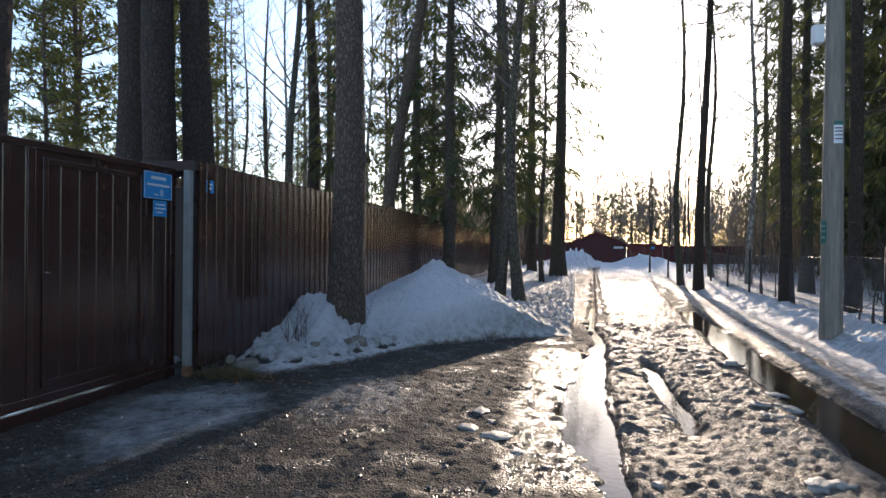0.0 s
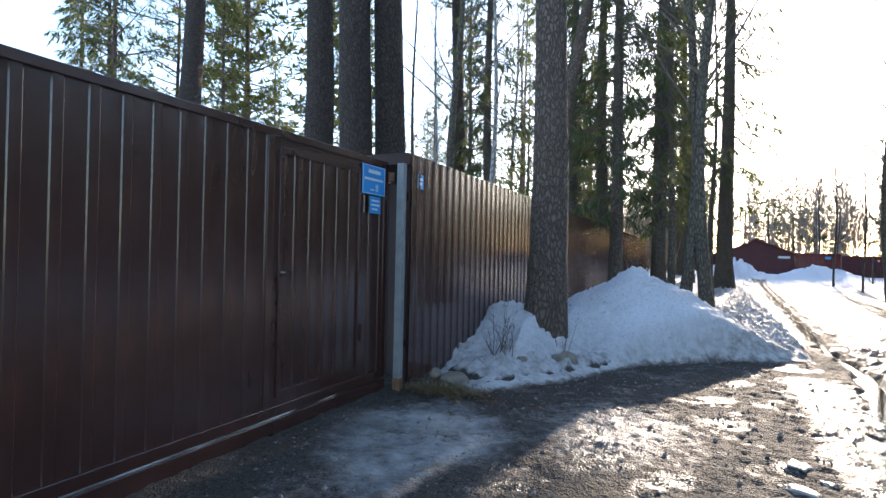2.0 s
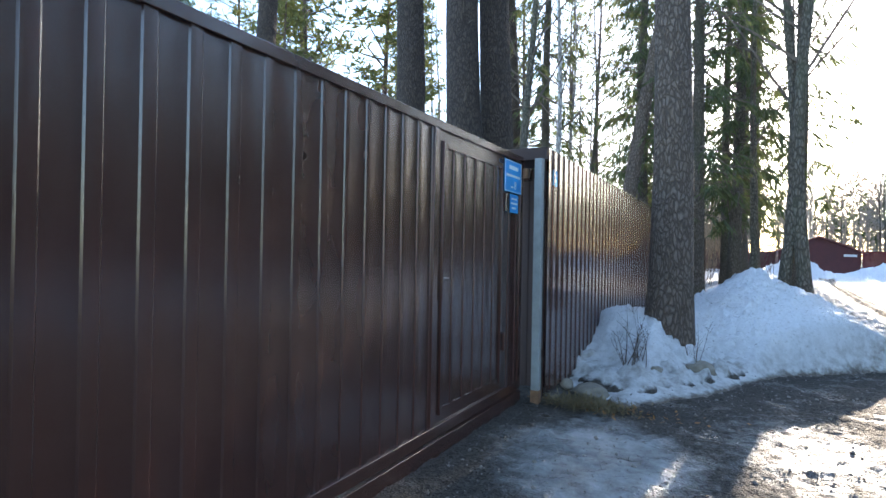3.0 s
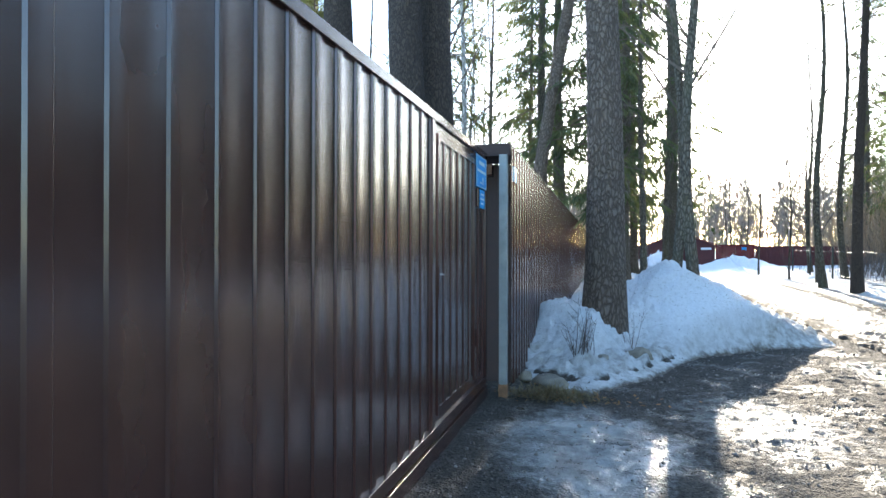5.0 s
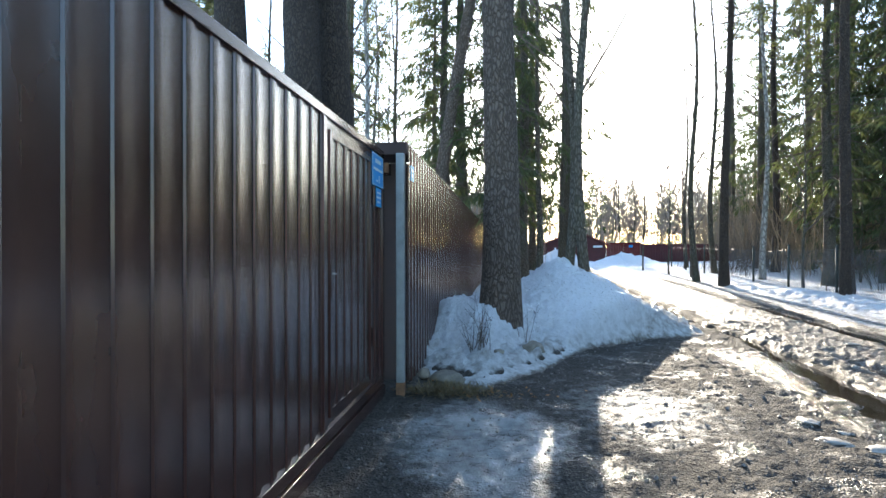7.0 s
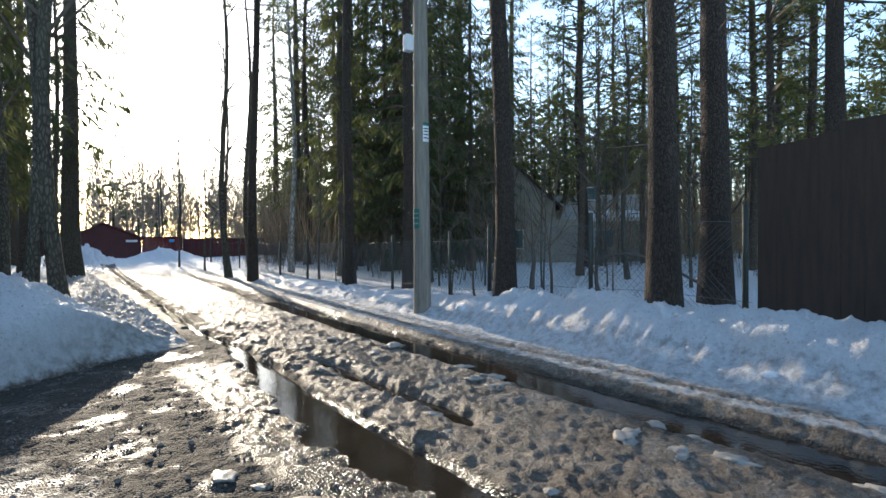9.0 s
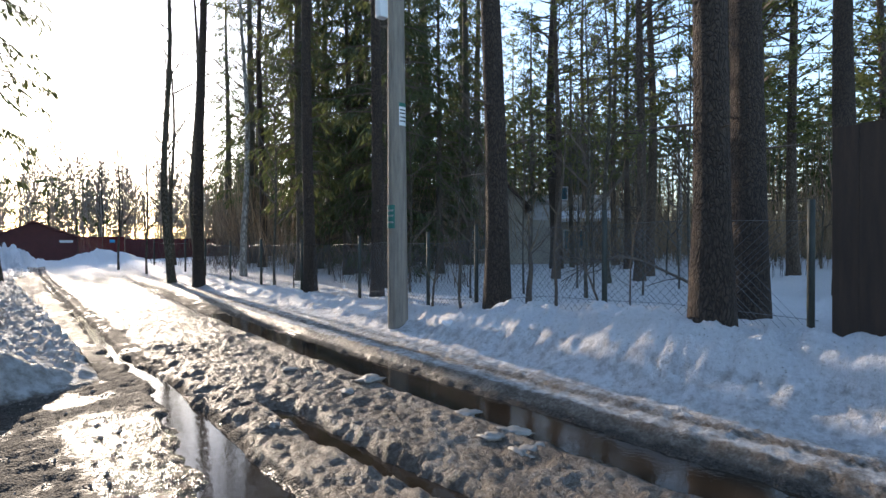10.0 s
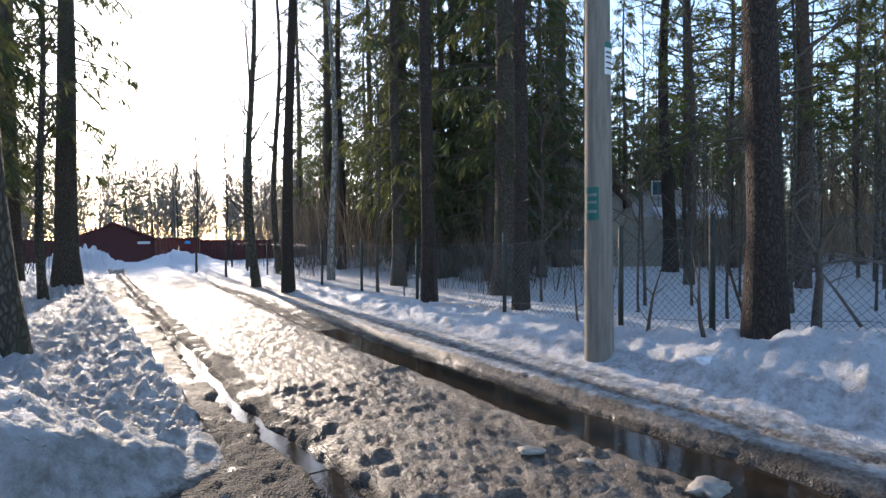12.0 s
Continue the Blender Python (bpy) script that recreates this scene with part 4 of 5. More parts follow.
def far_woods(label, seed, count, r0, r1, a0, a1, h0, h1, mat=None, fine=1.0):
    """A belt of distant trees round the place, too far to tell apart; angles in degrees from ahead, clockwise."""
    rr = random.Random(seed)
    s = Shape()
    stem = 0.16 if fine == 1.0 else 0.05
    for i in range(count):
        a, d = radians(rr.uniform(a0, a1)), rr.uniform(r0, r1)
        x, y, h = d * math.sin(a), d * math.cos(a), rr.uniform(h0, h1)
        s.tube([(x, y, -0.3), (x + rr.uniform(-0.3, 0.3), y, h)], [stem, 0.02], 4, False)
        pointed = rr.random() < 0.55
        for j in range(90 if fine == 1.0 else 130):
            k = rr.random()
            z = h * (0.12 + 0.88 * k) if pointed else h * (0.4 + 0.6 * k)
            w = h * (0.15 * (1.05 - k) if pointed else 0.12 * math.sin(math.pi * (0.12 + 0.8 * k)))
            b = rr.uniform(0, 6.283)
            p = Vector((x + w * math.cos(b) * rr.random(), y + w * math.sin(b) * rr.random(), z))
            dd = Vector((math.cos(b), math.sin(b), rr.uniform(-0.7, 0.2)))
            if fine < 1:
                dd = Vector((math.cos(b) * 0.6, math.sin(b) * 0.6, rr.uniform(0.6, 1.6)))
            s.blade(p, p + dd * rr.uniform(0.5, 1.3) * fine, Vector((rr.uniform(-1, 1), rr.uniform(-1, 1), rr.uniform(-1, 1))).normalized(), rr.uniform(0.08, 0.2) * (fine if fine == 1 else 0.34))
    return tagged(new("far_woods", s.mesh("far_woods", mat or NEEDLE_SPRUCE, False)), label, "woods", kind="stuff")


far_woods("dense dark woods far behind the snowy grounds", 61, 540, 60, 105, 18, 150, 12, 21)
far_woods("bare grey-brown woods beyond the end of the lane", 62, 340, 60, 100, -14, 20, 6, 12.5, GREY_BRUSH, 0.75)
far_woods("low dark conifers beyond the end of the lane", 66, 26, 62, 95, -12, 18, 5, 11)
far_woods("woods standing behind the open snow", 65, 260, 42, 60, 38, 140, 7, 15)
far_woods("far woods beyond the fenced yard", 63, 240, 62, 105, -110, -12, 11, 18)
# never in view: an added dark belt for the gate's ribs to reflect
far_woods("unseen far woods behind the drive, added to darken the gate's reflections", 64, 130, 62, 90, 150, 250, 12, 18)


def far_brush(label, seed, count, x0, x1, y0, y1, keep):
    """Leafless brush among the far trunks, as a mass of upright stems."""
    rr = random.Random(seed)
    s = Shape()
    while count > 0:
        x, y = rr.uniform(x0, x1), rr.uniform(y0, y1)
        if not keep(x, y):
            continue
        count -= 1
        h = rr.uniform(1.2, 6.5)
        z = z_at(x, y) - 0.1 if x < 40 else -0.1
        for j in range(4):
            p = Vector((x + rr.gauss(0, 0.5), y + rr.gauss(0, 0.5), z + (h * 0.3 * rr.random() if j else 0)))
            d = Vector((rr.gauss(0, 0.22), rr.gauss(0, 0.22), 1))
            side = Vector((rr.uniform(-1, 1), rr.uniform(-1, 1), 0)).normalized()
            s.blade(p, p + d * h * rr.uniform(0.5, 1), side, rr.uniform(0.012, 0.03))
    return tagged(new("far_brush", s.mesh("far_brush", BRUSH, False)), label, "brush", kind="stuff")


far_brush("brown leafless brush between the far trees", 71, 12000, 20, 75, -25, 62, lambda x, y: x + y > 38 and not glade(x, y))
far_brush("brown leafless brush under the far spruces", 72, 2500, 8, 30, 24, 60, lambda x, y: x > 0.16 * y + 5)
far_brush("brown leafless brush behind the yard", 73, 1800, -30, -3, 32, 62, lambda x, y: True)


# ---- chain-link fence ----
def fence_x(y):
    return float(np.interp(y, [4.5, 10, 12.7, 20, 30, 44], [5.1, 5.1, 5.15, 5.35, 5.8, 6.8]))


link = thing("chain_link_fence", "sagging grey chain-link fence on thin dark posts", "fence")
for y in (4.66, 6.9, 9.2, 10.4, 12.67, 15.4, 18.0, 20.6, 23.4, 26.2, 29.2, 32.4):
    x = fence_x(y)
    part("fence_post", Shape().tube([(x, y, z_at(x, y) - 0.3), (x + 0.01, y, z_at(x, y) + 1.28)], [0.035, 0.033], 8), POST_PAINT, link, smooth=True)
mesh = Shape()
step = 0.085
for i in range(int((24 - 4.6) / step)):
    y = 4.6 + i * step
    for sgn in (1, -1):
        pts = []
        for k in (0, 0.5, 1):
            yy = y + sgn * k * 1.15
            if 4.55 <= yy <= 24:
                x = fence_x(yy)
                pts.append((x + 0.03 + 0.002 * sgn, yy, z_at(x, yy) - 0.05 + k * 1.15))
        if len(pts) == 3:
            mesh.tube(pts, [0.0024] * 3, 3, False)
tagged(part("wire_mesh", mesh, WIRE, link), kind="stuff")
for z in (0.15, 1.1):
    pts = [(fence_x(y) + 0.03, y, z_at(fence_x(y), y) + z) for y in np.arange(4.6, 33, 0.8)]
    part("strand", Shape().tube(pts, [0.003] * len(pts), 4, False), WIRE, link)

# ---- dark board fence ----
boards = thing("board_fence", "tall dark-stained close-boarded fence behind the snow bank", "fence", x=4.94, y=4.45, z=0)
rnd = random.Random(8)
for i in range(44):
    y = -i * 0.2
    top = 2.42 + 0.09 * (i // 4 % 2) + rnd.uniform(-0.012, 0.012) + 0.1 * min(1, i / 8)
    part("board", Shape().box(-0.012 + rnd.uniform(-0.004, 0.004), y - 0.199, 0.1, 0.012, y - 0.001, top), DARK_BOARD, boards)
for z in (0.8, 2.1):
    part("cross_rail", Shape().box(0.016, -8.8, z, 0.06, 0, z + 0.09), DARK_BOARD, boards)

# ---- utility pole ----
pole = thing("utility_pole", "weathered grey wooden utility pole at the edge of the lane", "pole", x=4.13, y=9.96, z=0)
pole_shape = Shape().tube([(0, 0, -0.5 + i * 0.7) for i in range(15)], [0.165 - 0.0045 * i for i in range(15)], 28)
part("shaft", pole_shape, POLE_WOOD, pole, smooth=True)


def wrapped(a0, a1, r, z0, z1):
    """A sheet of paper bent round the pole between two angles in degrees."""
    q = Shape()
    n = 8
    for i in range(n + 1):
        w = radians(a0 + (a1 - a0) * i / n)
        for rad in (r, r + 0.002):
            for z in (z0, z1):
                q.v.append((rad * math.cos(w), rad * math.sin(w), z))
    for i in range(n):
        k = 4 * i
        q.f += [(k + 2, k + 6, k + 7, k + 3), (k, k + 1, k + 5, k + 4), (k + 1, k + 3, k + 7, k + 5), (k, k + 4, k + 6, k + 2)]
    q.f += [(0, 2, 3, 1), (4 * n, 4 * n + 1, 4 * n + 3, 4 * n + 2)]
    return q


part("notice", wrapped(248, 300, 0.149, 3.2, 3.55), WHITE_PAINT, pole, "white paper notice")
part("notice_head", wrapped(248, 300, 0.152, 3.49, 3.55), TEAL_PAINT, pole, "green heading of the notice")
for z in (3.26, 3.32, 3.38, 3.43):
    part("print_line", wrapped(253, 295, 0.152, z, z + 0.018), POST_PAINT, pole, "line of small print")
part("notice", wrapped(160, 220, 0.1585, 1.62, 1.98), TEAL_PAINT, pole, "faded green paper notice")
for z in (1.7, 1.8, 1.88):
    part("print_line", wrapped(170, 212, 0.1612, z, z + 0.03), GREY_STEEL, pole, "line of pale print")
box = part("junction_box", Shape().box(-0.3, 0.0, 4.85, -0.14, 0.14, 5.15), WHITE_PAINT, pole, "small white junction box", bevel=0.02)
part("cable", Shape().tube([(-0.2, 0.05, 5.15), (-0.17, 0.03, 5.5), (-0.14, 0.0, 6.5), (-0.12, 0, 8.5)], [0.012] * 4, 6), POST_PAINT, pole, "dark cable running up the pole", True)

# ---- far end of the lane: red fence, gate and shed ----
red = thing("red_gate", "dark red profiled steel gate at the end of the lane, closed", "gate", x=7.0, y=44.3, z=0.1, rz=90)
for i in range(2):
    part("leaf", profiled(i * 1.25, i * 1.25 + 1.24, 0.0, 1.72), RED_METAL, red)
part("post", Shape().box(-0.04, 2.49, -0.2, 0.06, 2.57, 1.85), RED_METAL, red)
part("top_rail", Shape().box(-0.03, 0, 1.72, 0.03, 2.49, 1.78), RED_METAL, red)
part("number_plate", Shape().box(-0.02, 0.55, 1.4, -0.012, 0.85, 1.58), BLUE_SIGN, red, "small blue plate")
red_fence = thing("red_fence", "dark red profiled steel fence beside the far gate", "fence", x=14.0, y=44.9, z=0.1, rz=90)
for i in range(6):
    part("sheet", profiled(i * 1.14, i * 1.14 + 1.14, 0.0, 1.66), RED_DULL, red_fence)
red_fence2 = thing("red_fence", "dark red profiled steel fence running up to the shed", "fence", x=-0.3, y=45.4, z=0.1, rz=90)
for i in range(6):
    part("sheet", profiled(i * 1.14, i * 1.14 + 1.14, 0.0, 1.66), RED_DULL, red_fence2)
shed = thing("red_shed", "red boarded shed with a gabled red roof beside the far gate", "shed", x=2.12, y=46.2, z=0)
wall = Shape()
wall.v = [(-2.3, -1.8, -0.1), (2.3, -1.8, -0.1), (2.3, -1.8, 1.8), (0, -1.8, 2.75), (-2.3, -1.8, 1.8), (-2.3, 1.8, -0.1), (2.3, 1.8, -0.1), (2.3, 1.8, 1.8), (0, 1.8, 2.75), (-2.3, 1.8, 1.8)]
wall.f = [(0, 1, 2, 3, 4), (5, 9, 8, 7, 6), (1, 6, 7, 2), (0, 4, 9, 5), (0, 5, 6, 1)]
part("wall", wall, RED_DULL, shed)
for sgn in (-1, 1):
    slope = Shape()
    slope.v = [(0, -2.1, 2.79), (sgn * 2.6, -2.1, 1.72), (sgn * 2.6, 2.1, 1.72), (0, 2.1, 2.79)]
    slope.v += [(x, y, z + 0.07) for x, y, z in slope.v]
    slope.f = [(0, 1, 2, 3), (4, 7, 6, 5), (0, 4, 5, 1), (1, 5, 6, 2), (2, 6, 7, 3), (3, 7, 4, 0)]
    part("roof", slope, RED_ROOF, shed)
part("name_board", Shape().box(1.35, -1.84, 1.5, 2.05, -1.81, 1.66), WHITE_PAINT, shed, "small white board under the eave")


# ---- houses ----
def house(label, x, y, rz, w, d, wall_h, roof_h, roof_mat, snow=False):
    h = thing("house", label, "house", x=x, y=y, z=0, rz=rz)
    part("wall", Shape().box(-w / 2, -d / 2, -0.2, w / 2, d / 2, wall_h), HOUSE_WALL, h)
    r = Shape()
    o = 0.5
    r.v = [(-w / 2 - o, -d / 2 - o, wall_h - 0.2), (w / 2 + o, -d / 2 - o, wall_h - 0.2), (w / 2 + o, d / 2 + o, wall_h - 0.2), (-w / 2 - o, d / 2 + o, wall_h - 0.2),
           (-w / 2 + d * 0.35, 0, wall_h + roof_h), (w / 2 - d * 0.35, 0, wall_h + roof_h)]
    r.f = [(0, 1, 5, 4), (1, 2, 5), (2, 3, 4, 5), (3, 0, 4), (0, 3, 2, 1)]
    part("roof", r, roof_mat, h)
    for i in range(2):
        u = -w / 2 + w * (i + 0.5) / 2
        win = part("window", Shape().box(u - 0.5, -d / 2 - 0.04, wall_h * 0.5, u + 0.5, -d / 2 + 0.02, wall_h * 0.5 + 1.2), WHITE_PAINT, h, "white-framed window")
        part("pane", Shape().box(u - 0.42, -d / 2 - 0.05, wall_h * 0.5 + 0.08, u + 0.42, -d / 2 - 0.045, wall_h * 0.5 + 1.12), GLASS, win)
    return h


house("boarded house with a plum metal roof behind the fence", -21.0, 7.2, 70, 9, 8, 4.6, 2.4, ROOF_TILE)
far_house = thing("house", "grey two-storey gabled house half hidden among the trees", "house", x=26.5, y=26.0, z=0, rz=-47)


def gabled(parent, x0, x1, y0, y1, eave, ridge, wall_mat, roof_mat):
    """A gabled volume whose gable looks along -y."""
    m = (x0 + x1) / 2
    w = Shape()
    w.v = [(x0, y0, -0.2), (x1, y0, -0.2), (x1, y0, eave), (m, y0, ridge), (x0, y0, eave), (x0, y1, -0.2), (x1, y1, -0.2), (x1, y1, eave), (m, y1, ridge), (x0, y1, eave)]
    w.f = [(0, 1, 2, 3, 4), (5, 9, 8, 7, 6), (1, 6, 7, 2), (0, 4, 9, 5), (0, 5, 6, 1)]
    part("wall", w, wall_mat, parent)
    for sgn, xe in ((-1, x0 - 0.4), (1, x1 + 0.4)):
        drop = (ridge - eave) / (m - x0) * 0.4
        r = Shape()
        a, b = (xe, eave - drop), (m, ridge)
        r.v = [(a[0], y0 - 0.5, a[1] + 0.02), (b[0], y0 - 0.5, b[1] + 0.02), (b[0], y1 + 0.5, b[1] + 0.02), (a[0], y1 + 0.5, a[1] + 0.02)]
        r.v += [(x, y, z + 0.16) for x, y, z in r.v]
        r.f = [(0, 1, 2, 3), (4, 7, 6, 5), (0, 4, 5, 1), (1, 5, 6, 2), (2, 6, 7, 3), (3, 7, 4, 0)]
        part("roof", r, roof_mat, parent)


gabled(far_house, -5.5, -0.5, -3.5, 4, 3.6, 6.0, HOUSE_WALL, DARK_BOARD)
wing = Shape()
wing.v = [(-0.5, -3, -0.2), (5.5, -3, -0.2), (5.5, 3, -0.2), (-0.5, 3, -0.2), (-0.5, -3, 2.7), (5.5, -3, 2.7), (5.5, 3, 4.6), (-0.5, 3, 4.6)]
wing.f = [(0, 3, 2, 1), (0, 1, 5, 4), (1, 2, 6, 5), (2, 3, 7, 6), (3, 0, 4, 7), (4, 5, 6, 7)]
part("wing", wing, HOUSE_WALL, far_house, "low boarded wing")
lean = Shape()
lean.v = [(1.2, -3.8, 2.52), (4.8, -3.8, 2.52), (4.8, -2.2, 3.03), (1.2, -2.2, 3.03)]
lean.v += [(x, y, z + 0.22) for x, y, z in lean.v]
lean.f = [(0, 3, 2, 1), (4, 5, 6, 7), (0, 1, 5, 4), (1, 2, 6, 5), (2, 3, 7, 6), (3, 0, 4, 7)]
part("porch_roof", lean, SNOW, far_house, "snow-covered porch roof")
for x, y, z, w, hh in ((-3.9, -3.5, 3.4, 0.9, 1.1), (-3.0, -3.5, 0.9, 1.2, 1.2), (2.0, 0.4, 4.05, 0.9, 0.9), (2.4, -3.0, 0.9, 1.3, 1.2)):
    win = part("window", Shape().box(x - w / 2, y - 0.06, z, x + w / 2, y + 0.02, z + hh), WHITE_PAINT, far_house, "white-framed window")
    part("pane", Shape().box(x - w / 2 + 0.08, y - 0.075, z + 0.08, x + w / 2 - 0.08, y - 0.065, z + hh - 0.08), GLASS, win)

# ---- small things by the fence ----
def rock(label, x, y, z, sx, sy, sz, seed):
    bm = bmesh.new()
    bmesh.ops.create_icosphere(bm, subdivisions=3, radius=1)
    for v in bm.verts:
        n = noise.noise(v.co * 1.4 + Vector((seed * 3.1, 0, 0))) * 0.35 + noise.noise(v.co * 4 + Vector((0, seed, 0))) * 0.1
        v.co = Vector((v.co.x * sx, v.co.y * sy, v.co.z * sz)) * (1 + n)
    me = bpy.data.meshes.new("rock")
    bm.to_mesh(me)
    bm.free()
    me.materials.append(STONE)
    me.polygons.foreach_set("use_smooth", [True] * len(me.polygons))
    ob = tagged(new("rock", me), label, "rock")
    ob.matrix_basis = pose(x, y, z, 0, 0, seed * 40)


rock("brown field stone half sunk in the snow", -2.85, 7.17, pile_z(-2.85, 7.17) + 0.035, 0.16, 0.12, 0.1, 1)
rock("small mossy stone in the snow", -3.28, 6.76, pile_z(-3.28, 6.76) + 0.03, 0.09, 0.07, 0.065, 2)
rock("flat field stone at the foot of the fence", -3.8, 6.0, 0.03, 0.24, 0.16, 0.08, 3)
rock("round pale stone beside the fence", -4.06, 6.06, 0.06, 0.07, 0.07, 0.06, 4)

shrub = thicket("shrub", "small leafless shrub growing out of the snow", 18, 0.66, 0.14, 51, TWIG, 0.006)
put(shrub, -3.5, 6.7, pile_z(-3.5, 6.7))
sprig = thicket("shrub", "thin bare twigs leaning out of the snow pile", 5, 0.6, 0.06, 52, TWIG, 0.005)
put(sprig, -2.95, 7.45, pile_z(-2.95, 7.45))

rnd = random.Random(12)
tuft = Shape()
for i in range(1300):
    x, y = rnd.gauss(-3.74, 0.2), rnd.gauss(5.52, 0.11)
    d = Vector((rnd.uniform(-1, 1), rnd.uniform(-1, 1), rnd.uniform(0.05, 0.5))).normalized()
    p = Vector((x, y, 0.015))
    tuft.blade(p, p + d * rnd.uniform(0.05, 0.15), d.cross(Vector((0, 0, 1))).normalized(), 0.005)
tagged(new("dry_grass", tuft.mesh("dry_grass", DRY_GRASS, False)), "flattened dry grass beside the gate post", "grass", kind="stuff")


# ---- lumps of slush and ice on the lane ----
def lump(name, label, category, x, y, size, flat, seed, mat, group):
    bm = bmesh.new()
    bmesh.ops.create_icosphere(bm, subdivisions=3, radius=1)
    for v in bm.verts:
        n = noise.noise(v.co * 1.7 + Vector((seed * 2.3, 0, 0))) * 0.6 + noise.noise(v.co * 4 + Vector((0, seed, 0))) * 0.3 + noise.noise(v.co * 9 + Vector((0, 0, seed))) * 0.12
        v.co = Vector((v.co.x * size, v.co.y * size * 0.65, v.co.z * size * flat)) * (1 + n)
    me = bpy.data.meshes.new(name)
    bm.to_mesh(me)
    bm.free()
    me.materials.append(mat)
    me.polygons.foreach_set("use_smooth", [True] * len(me.polygons))
    ob = tagged(new(name, me), label, category, group)
    ob.matrix_basis = pose(x, y, z_at(x, y), 0, 0, seed * 53)


SLUSH_LUMP = plain("icy_slush", (0.31, 0.28, 0.24), 0.55, 0.0, 0.4, 14.0, 0.8)
rnd = random.Random(21)
for i in range(18):
    y = rnd.uniform(2.4, 9)
    x = float(rut_right(y)) - rnd.uniform(0.28, 0.95)
    lump("slush_lump", "lump of grey icy slush on the lane", "slush", x, y, rnd.uniform(0.05, 0.13), rnd.uniform(0.16, 0.3), i, SLUSH_LUMP, "slush lumps on the lane")
for i in range(6):
    y = rnd.uniform(2.4, 9)
    lump("slush_lump", "lump of grey icy slush on the lane", "slush", rnd.uniform(0.5, 0.85), y, rnd.uniform(0.03, 0.07), rnd.uniform(0.25, 0.4), 60 + i, SLUSH_LUMP, "slush lumps on the lane")
for i, (x, y, w) in enumerate(((-0.75, 4.95, 0.09), (-0.8, 4.5, 0.1), (-0.55, 4.35, 0.11), (-0.35, 4.05, 0.06), (-0.62, 4.7, 0.05))):
    lump("ice_lump", "flat chunk of dirty ice on the wet drive", "ice", x, y, w * 1.2, 0.16, 90 + i, SLUSH_LUMP, "ice chunks on the drive")
rnd = random.Random(22)
for i in range(4):
    y = rnd.uniform(2.5, 9.5)
    x = float(bank_foot(y)) + rnd.uniform(0.25, 1.3)
    lump("snow_lump", "lump of old snow on the bank", "snow", x, y, rnd.uniform(0.03, 0.09), rnd.uniform(0.5, 0.8), 120 + i, SNOW, "snow lumps on the bank")


# ---- fallen branch and thin stems by the chain-link fence ----
rnd = random.Random(31)


def branch(label, x, y, points, r, twigs):
    root = thing("fallen_branch", label, "branch", x=x, y=y, z=z_at(x, y))
    pts = [Vector(p) for p in points]
    part("limb", Shape().tube(pts, [r * (1 - 0.75 * i / (len(pts) - 1)) for i in range(len(pts))], 7), TWIG, root, smooth=True)
    for i in range(twigs):
        k = rnd.randrange(1, len(pts) - 1)
        s = Shape()
        d = (pts[k + 1] - pts[k]).normalized() + Vector((rnd.uniform(-0.8, 0.8), rnd.uniform(-0.8, 0.8), rnd.uniform(-0.7, 0.4)))
        limb(s, pts[k].lerp(pts[k + 1], rnd.random()), d, rnd.uniform(0.4, 1.1), 0.012, -0.06, rnd, 4, 4)
        part("twig", s, TWIG, root)


branch("dark fallen bough arching over the snow", 9.6, 8.6, [(0.5, -1.0, 0.05), (0.1, -0.5, 0.4), (-0.2, 0.1, 0.72), (-0.3, 0.6, 0.85), (-0.4, 1.2, 0.7), (-0.6, 1.9, 0.25)], 0.036, 22)
branch("thin broken bough leaning in the snow", 7.6, 8.6, [(0, 0, 0), (0.25, 0.35, 0.4), (0.5, 0.7, 0.75), (0.7, 1.2, 0.95)], 0.025, 10)
for x, y, h, r in ((4.62, 8.97, 1.1, 0.03), (4.62, 9.69, 1.0, 0.028), (5.2, 8.2, 1.5, 0.06), (5.3, 8.9, 2.3, 0.022), (4.9, 7.5, 2.9, 0.025), (5.35, 6.7, 1.6, 0.015), (5.0, 11.0, 1.2, 0.02), (5.4, 16.2, 1.6, 0.02)):
    s = Shape()
    pts = limb(s, Vector((0, 0, -0.2)), Vector((rnd.uniform(-0.1, 0.1), rnd.uniform(-0.1, 0.1), 1)), h, r, 0.02, rnd, 6, 7)
    stem = tagged(new("bare_stem", s.mesh("bare_stem", TWIG, True)), "thin bare stem growing through the chain-link fence", "sapling", "bare stems along the fence")
    stem.matrix_basis = pose(x, y, z_at(x, y))
    for j in range(3):
        t2 = Shape()
        limb(t2, pts[rnd.randrange(2, 6)], Vector((rnd.uniform(-1, 1), rnd.uniform(-1, 1), rnd.uniform(0.4, 1.4))), h * rnd.uniform(0.2, 0.5), r * 0.35, 0.04, rnd, 4, 4)
        part("twig", t2, STRAW_TWIG, stem, "pale broken twig")


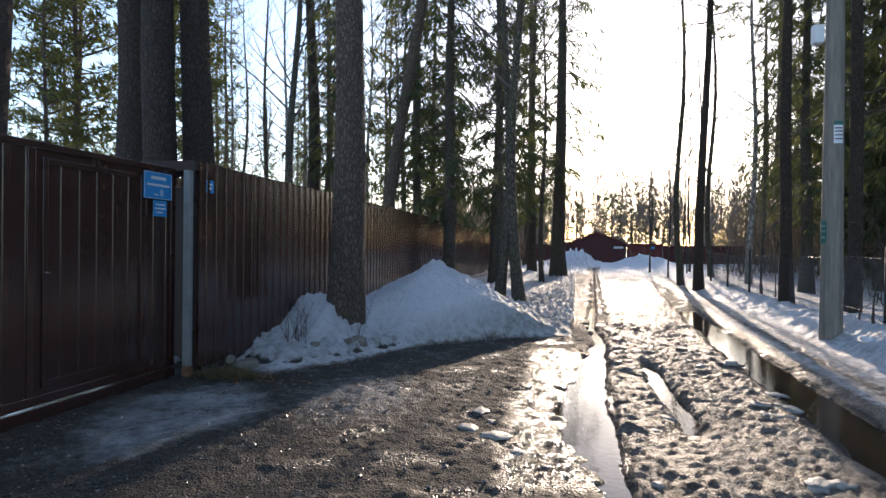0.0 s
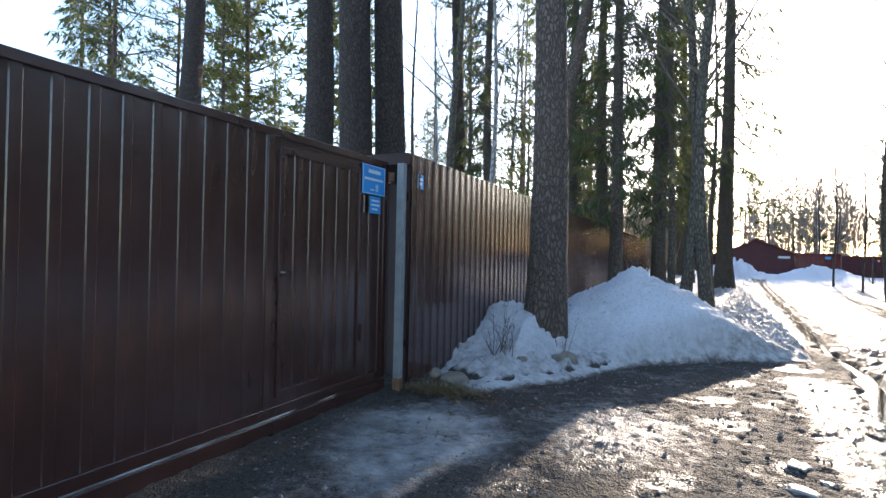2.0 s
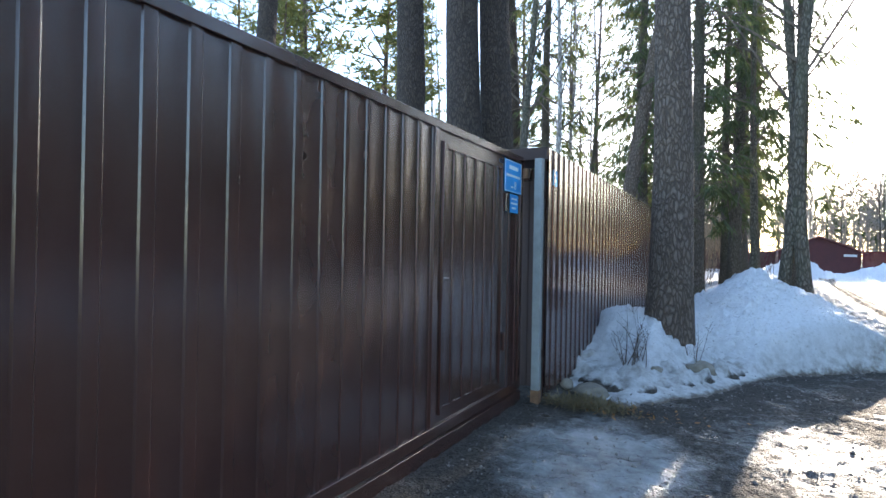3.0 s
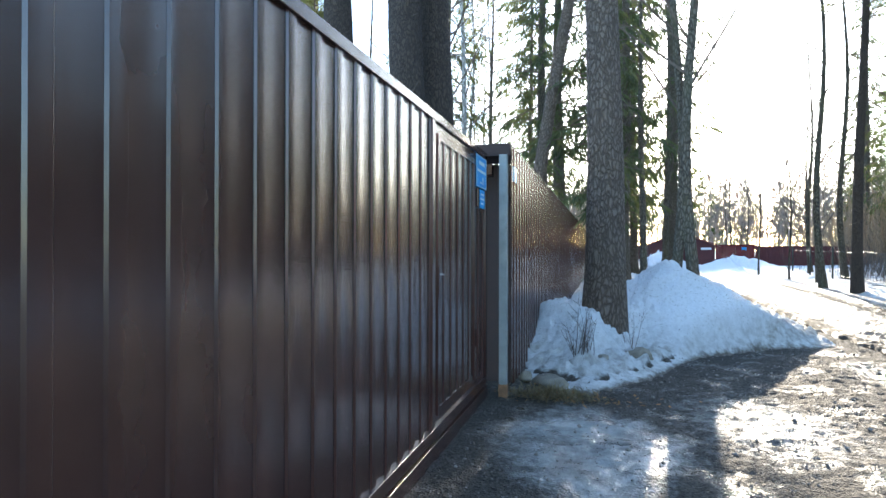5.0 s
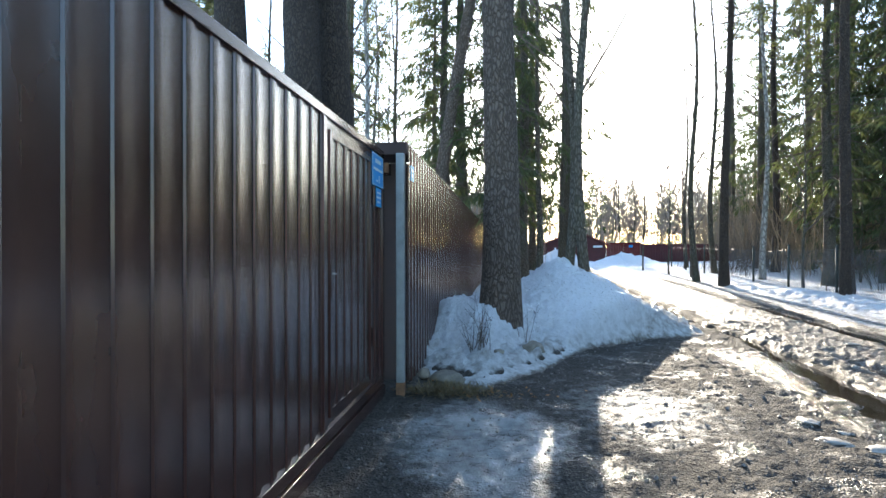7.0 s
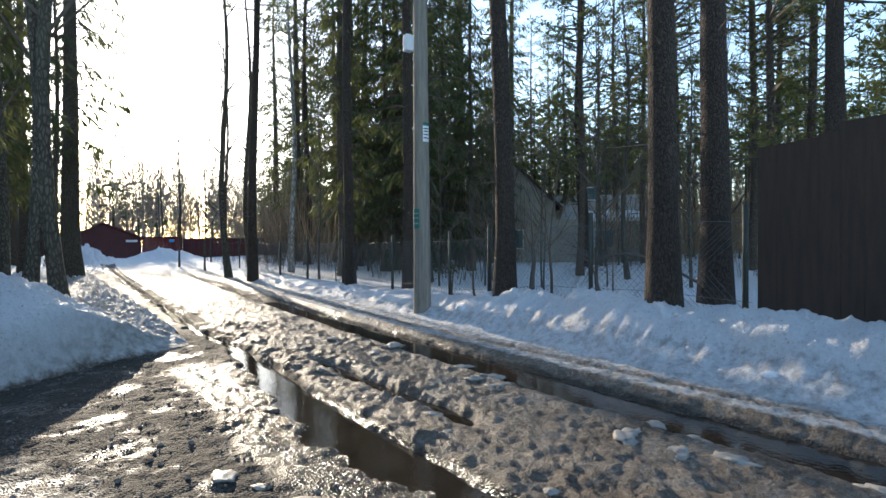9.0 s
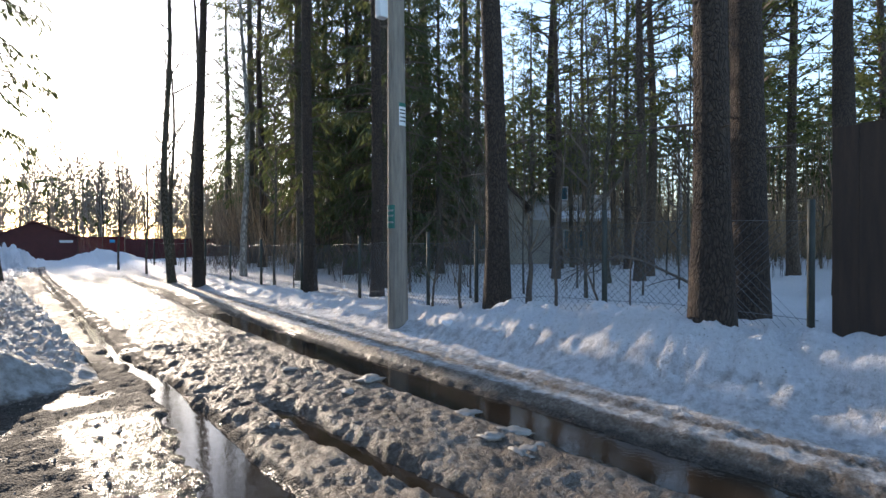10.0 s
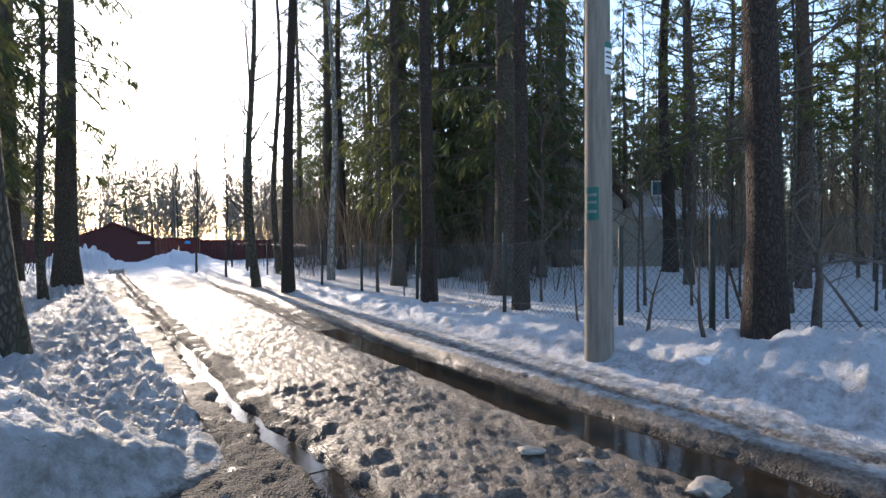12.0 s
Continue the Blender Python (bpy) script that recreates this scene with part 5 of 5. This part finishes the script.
# ---- loose stones on the wet drive ----
rnd = random.Random(41)
stones = Shape()
for i in range(3200):
    x, y = rnd.uniform(-4.2, 0.05), rnd.uniform(1.2, 9.2)
    if y > float(pile_edge(x)) + 0.1:
        continue
    r = rnd.uniform(0.004, 0.011) if rnd.random() < 0.93 else rnd.uniform(0.012, 0.024)
    z = z_at(x, y) + r * 0.3
    b = len(stones.v)
    w = rnd.uniform(0, 6.283)
    for k in range(5):
        q = r * rnd.uniform(0.7, 1.25)
        stones.v.append((x + q * math.cos(w + k * 1.2566), y + q * math.sin(w + k * 1.2566), z + rnd.uniform(-0.3, 0.2) * r))
    stones.v += [(x, y, z + r * rnd.uniform(0.5, 0.9)), (x, y, z - r)]
    for k in range(5):
        stones.f += [(b + k, b + (k + 1) % 5, b + 5), (b + (k + 1) % 5, b + k, b + 6)]
WET_STONE = plain("wet_stones", (0.17, 0.145, 0.12), 0.3, 0.0, 0.6, 30.0, 0.0, True)
tagged(new("gravel_stones", stones.mesh("gravel_stones", WET_STONE, False)), "loose wet stones scattered over the drive", "gravel", kind="stuff")

# ---- litter of twigs and leaves on the snow pile and along the fence ----
litter = Shape()
for i in range(1100):
    x, y = rnd.uniform(-4.0, -0.6), rnd.uniform(5.7, 9.8)
    if y < float(pile_edge(x)) + 0.12:
        continue
    p = Vector((x, y, pile_z(x, y) + 0.006))
    d = Vector((rnd.uniform(-1, 1), rnd.uniform(-1, 1), 0.15)).normalized()
    litter.blade(p, p + d * rnd.uniform(0.015, 0.08), d.cross(Vector((0, 0, 1))).normalized(), rnd.uniform(0.003, 0.01))
tagged(new("twig_litter", litter.mesh("twig_litter", TWIG, False)), "fallen needles and twig scraps on the snow pile", "litter", kind="stuff")
fallen = Shape()
for i in range(130):
    x, y = rnd.gauss(-3.55, 0.4), rnd.gauss(5.5, 0.13)
    p = Vector((x, y, z_at(x, y) + 0.012))
    d = Vector((rnd.uniform(-1, 1), rnd.uniform(-1, 1), rnd.uniform(0, 0.4))).normalized()
    fallen.blade(p, p + d * rnd.uniform(0.03, 0.07), d.cross(Vector((rnd.uniform(-0.4, 0.4), 0.2, 1))).normalized(), rnd.uniform(0.009, 0.02))
tagged(new("leaf_litter", fallen.mesh("leaf_litter", DRY_LEAF, False)), "brown fallen leaves on the gravel beside the gate post", "litter", kind="stuff")
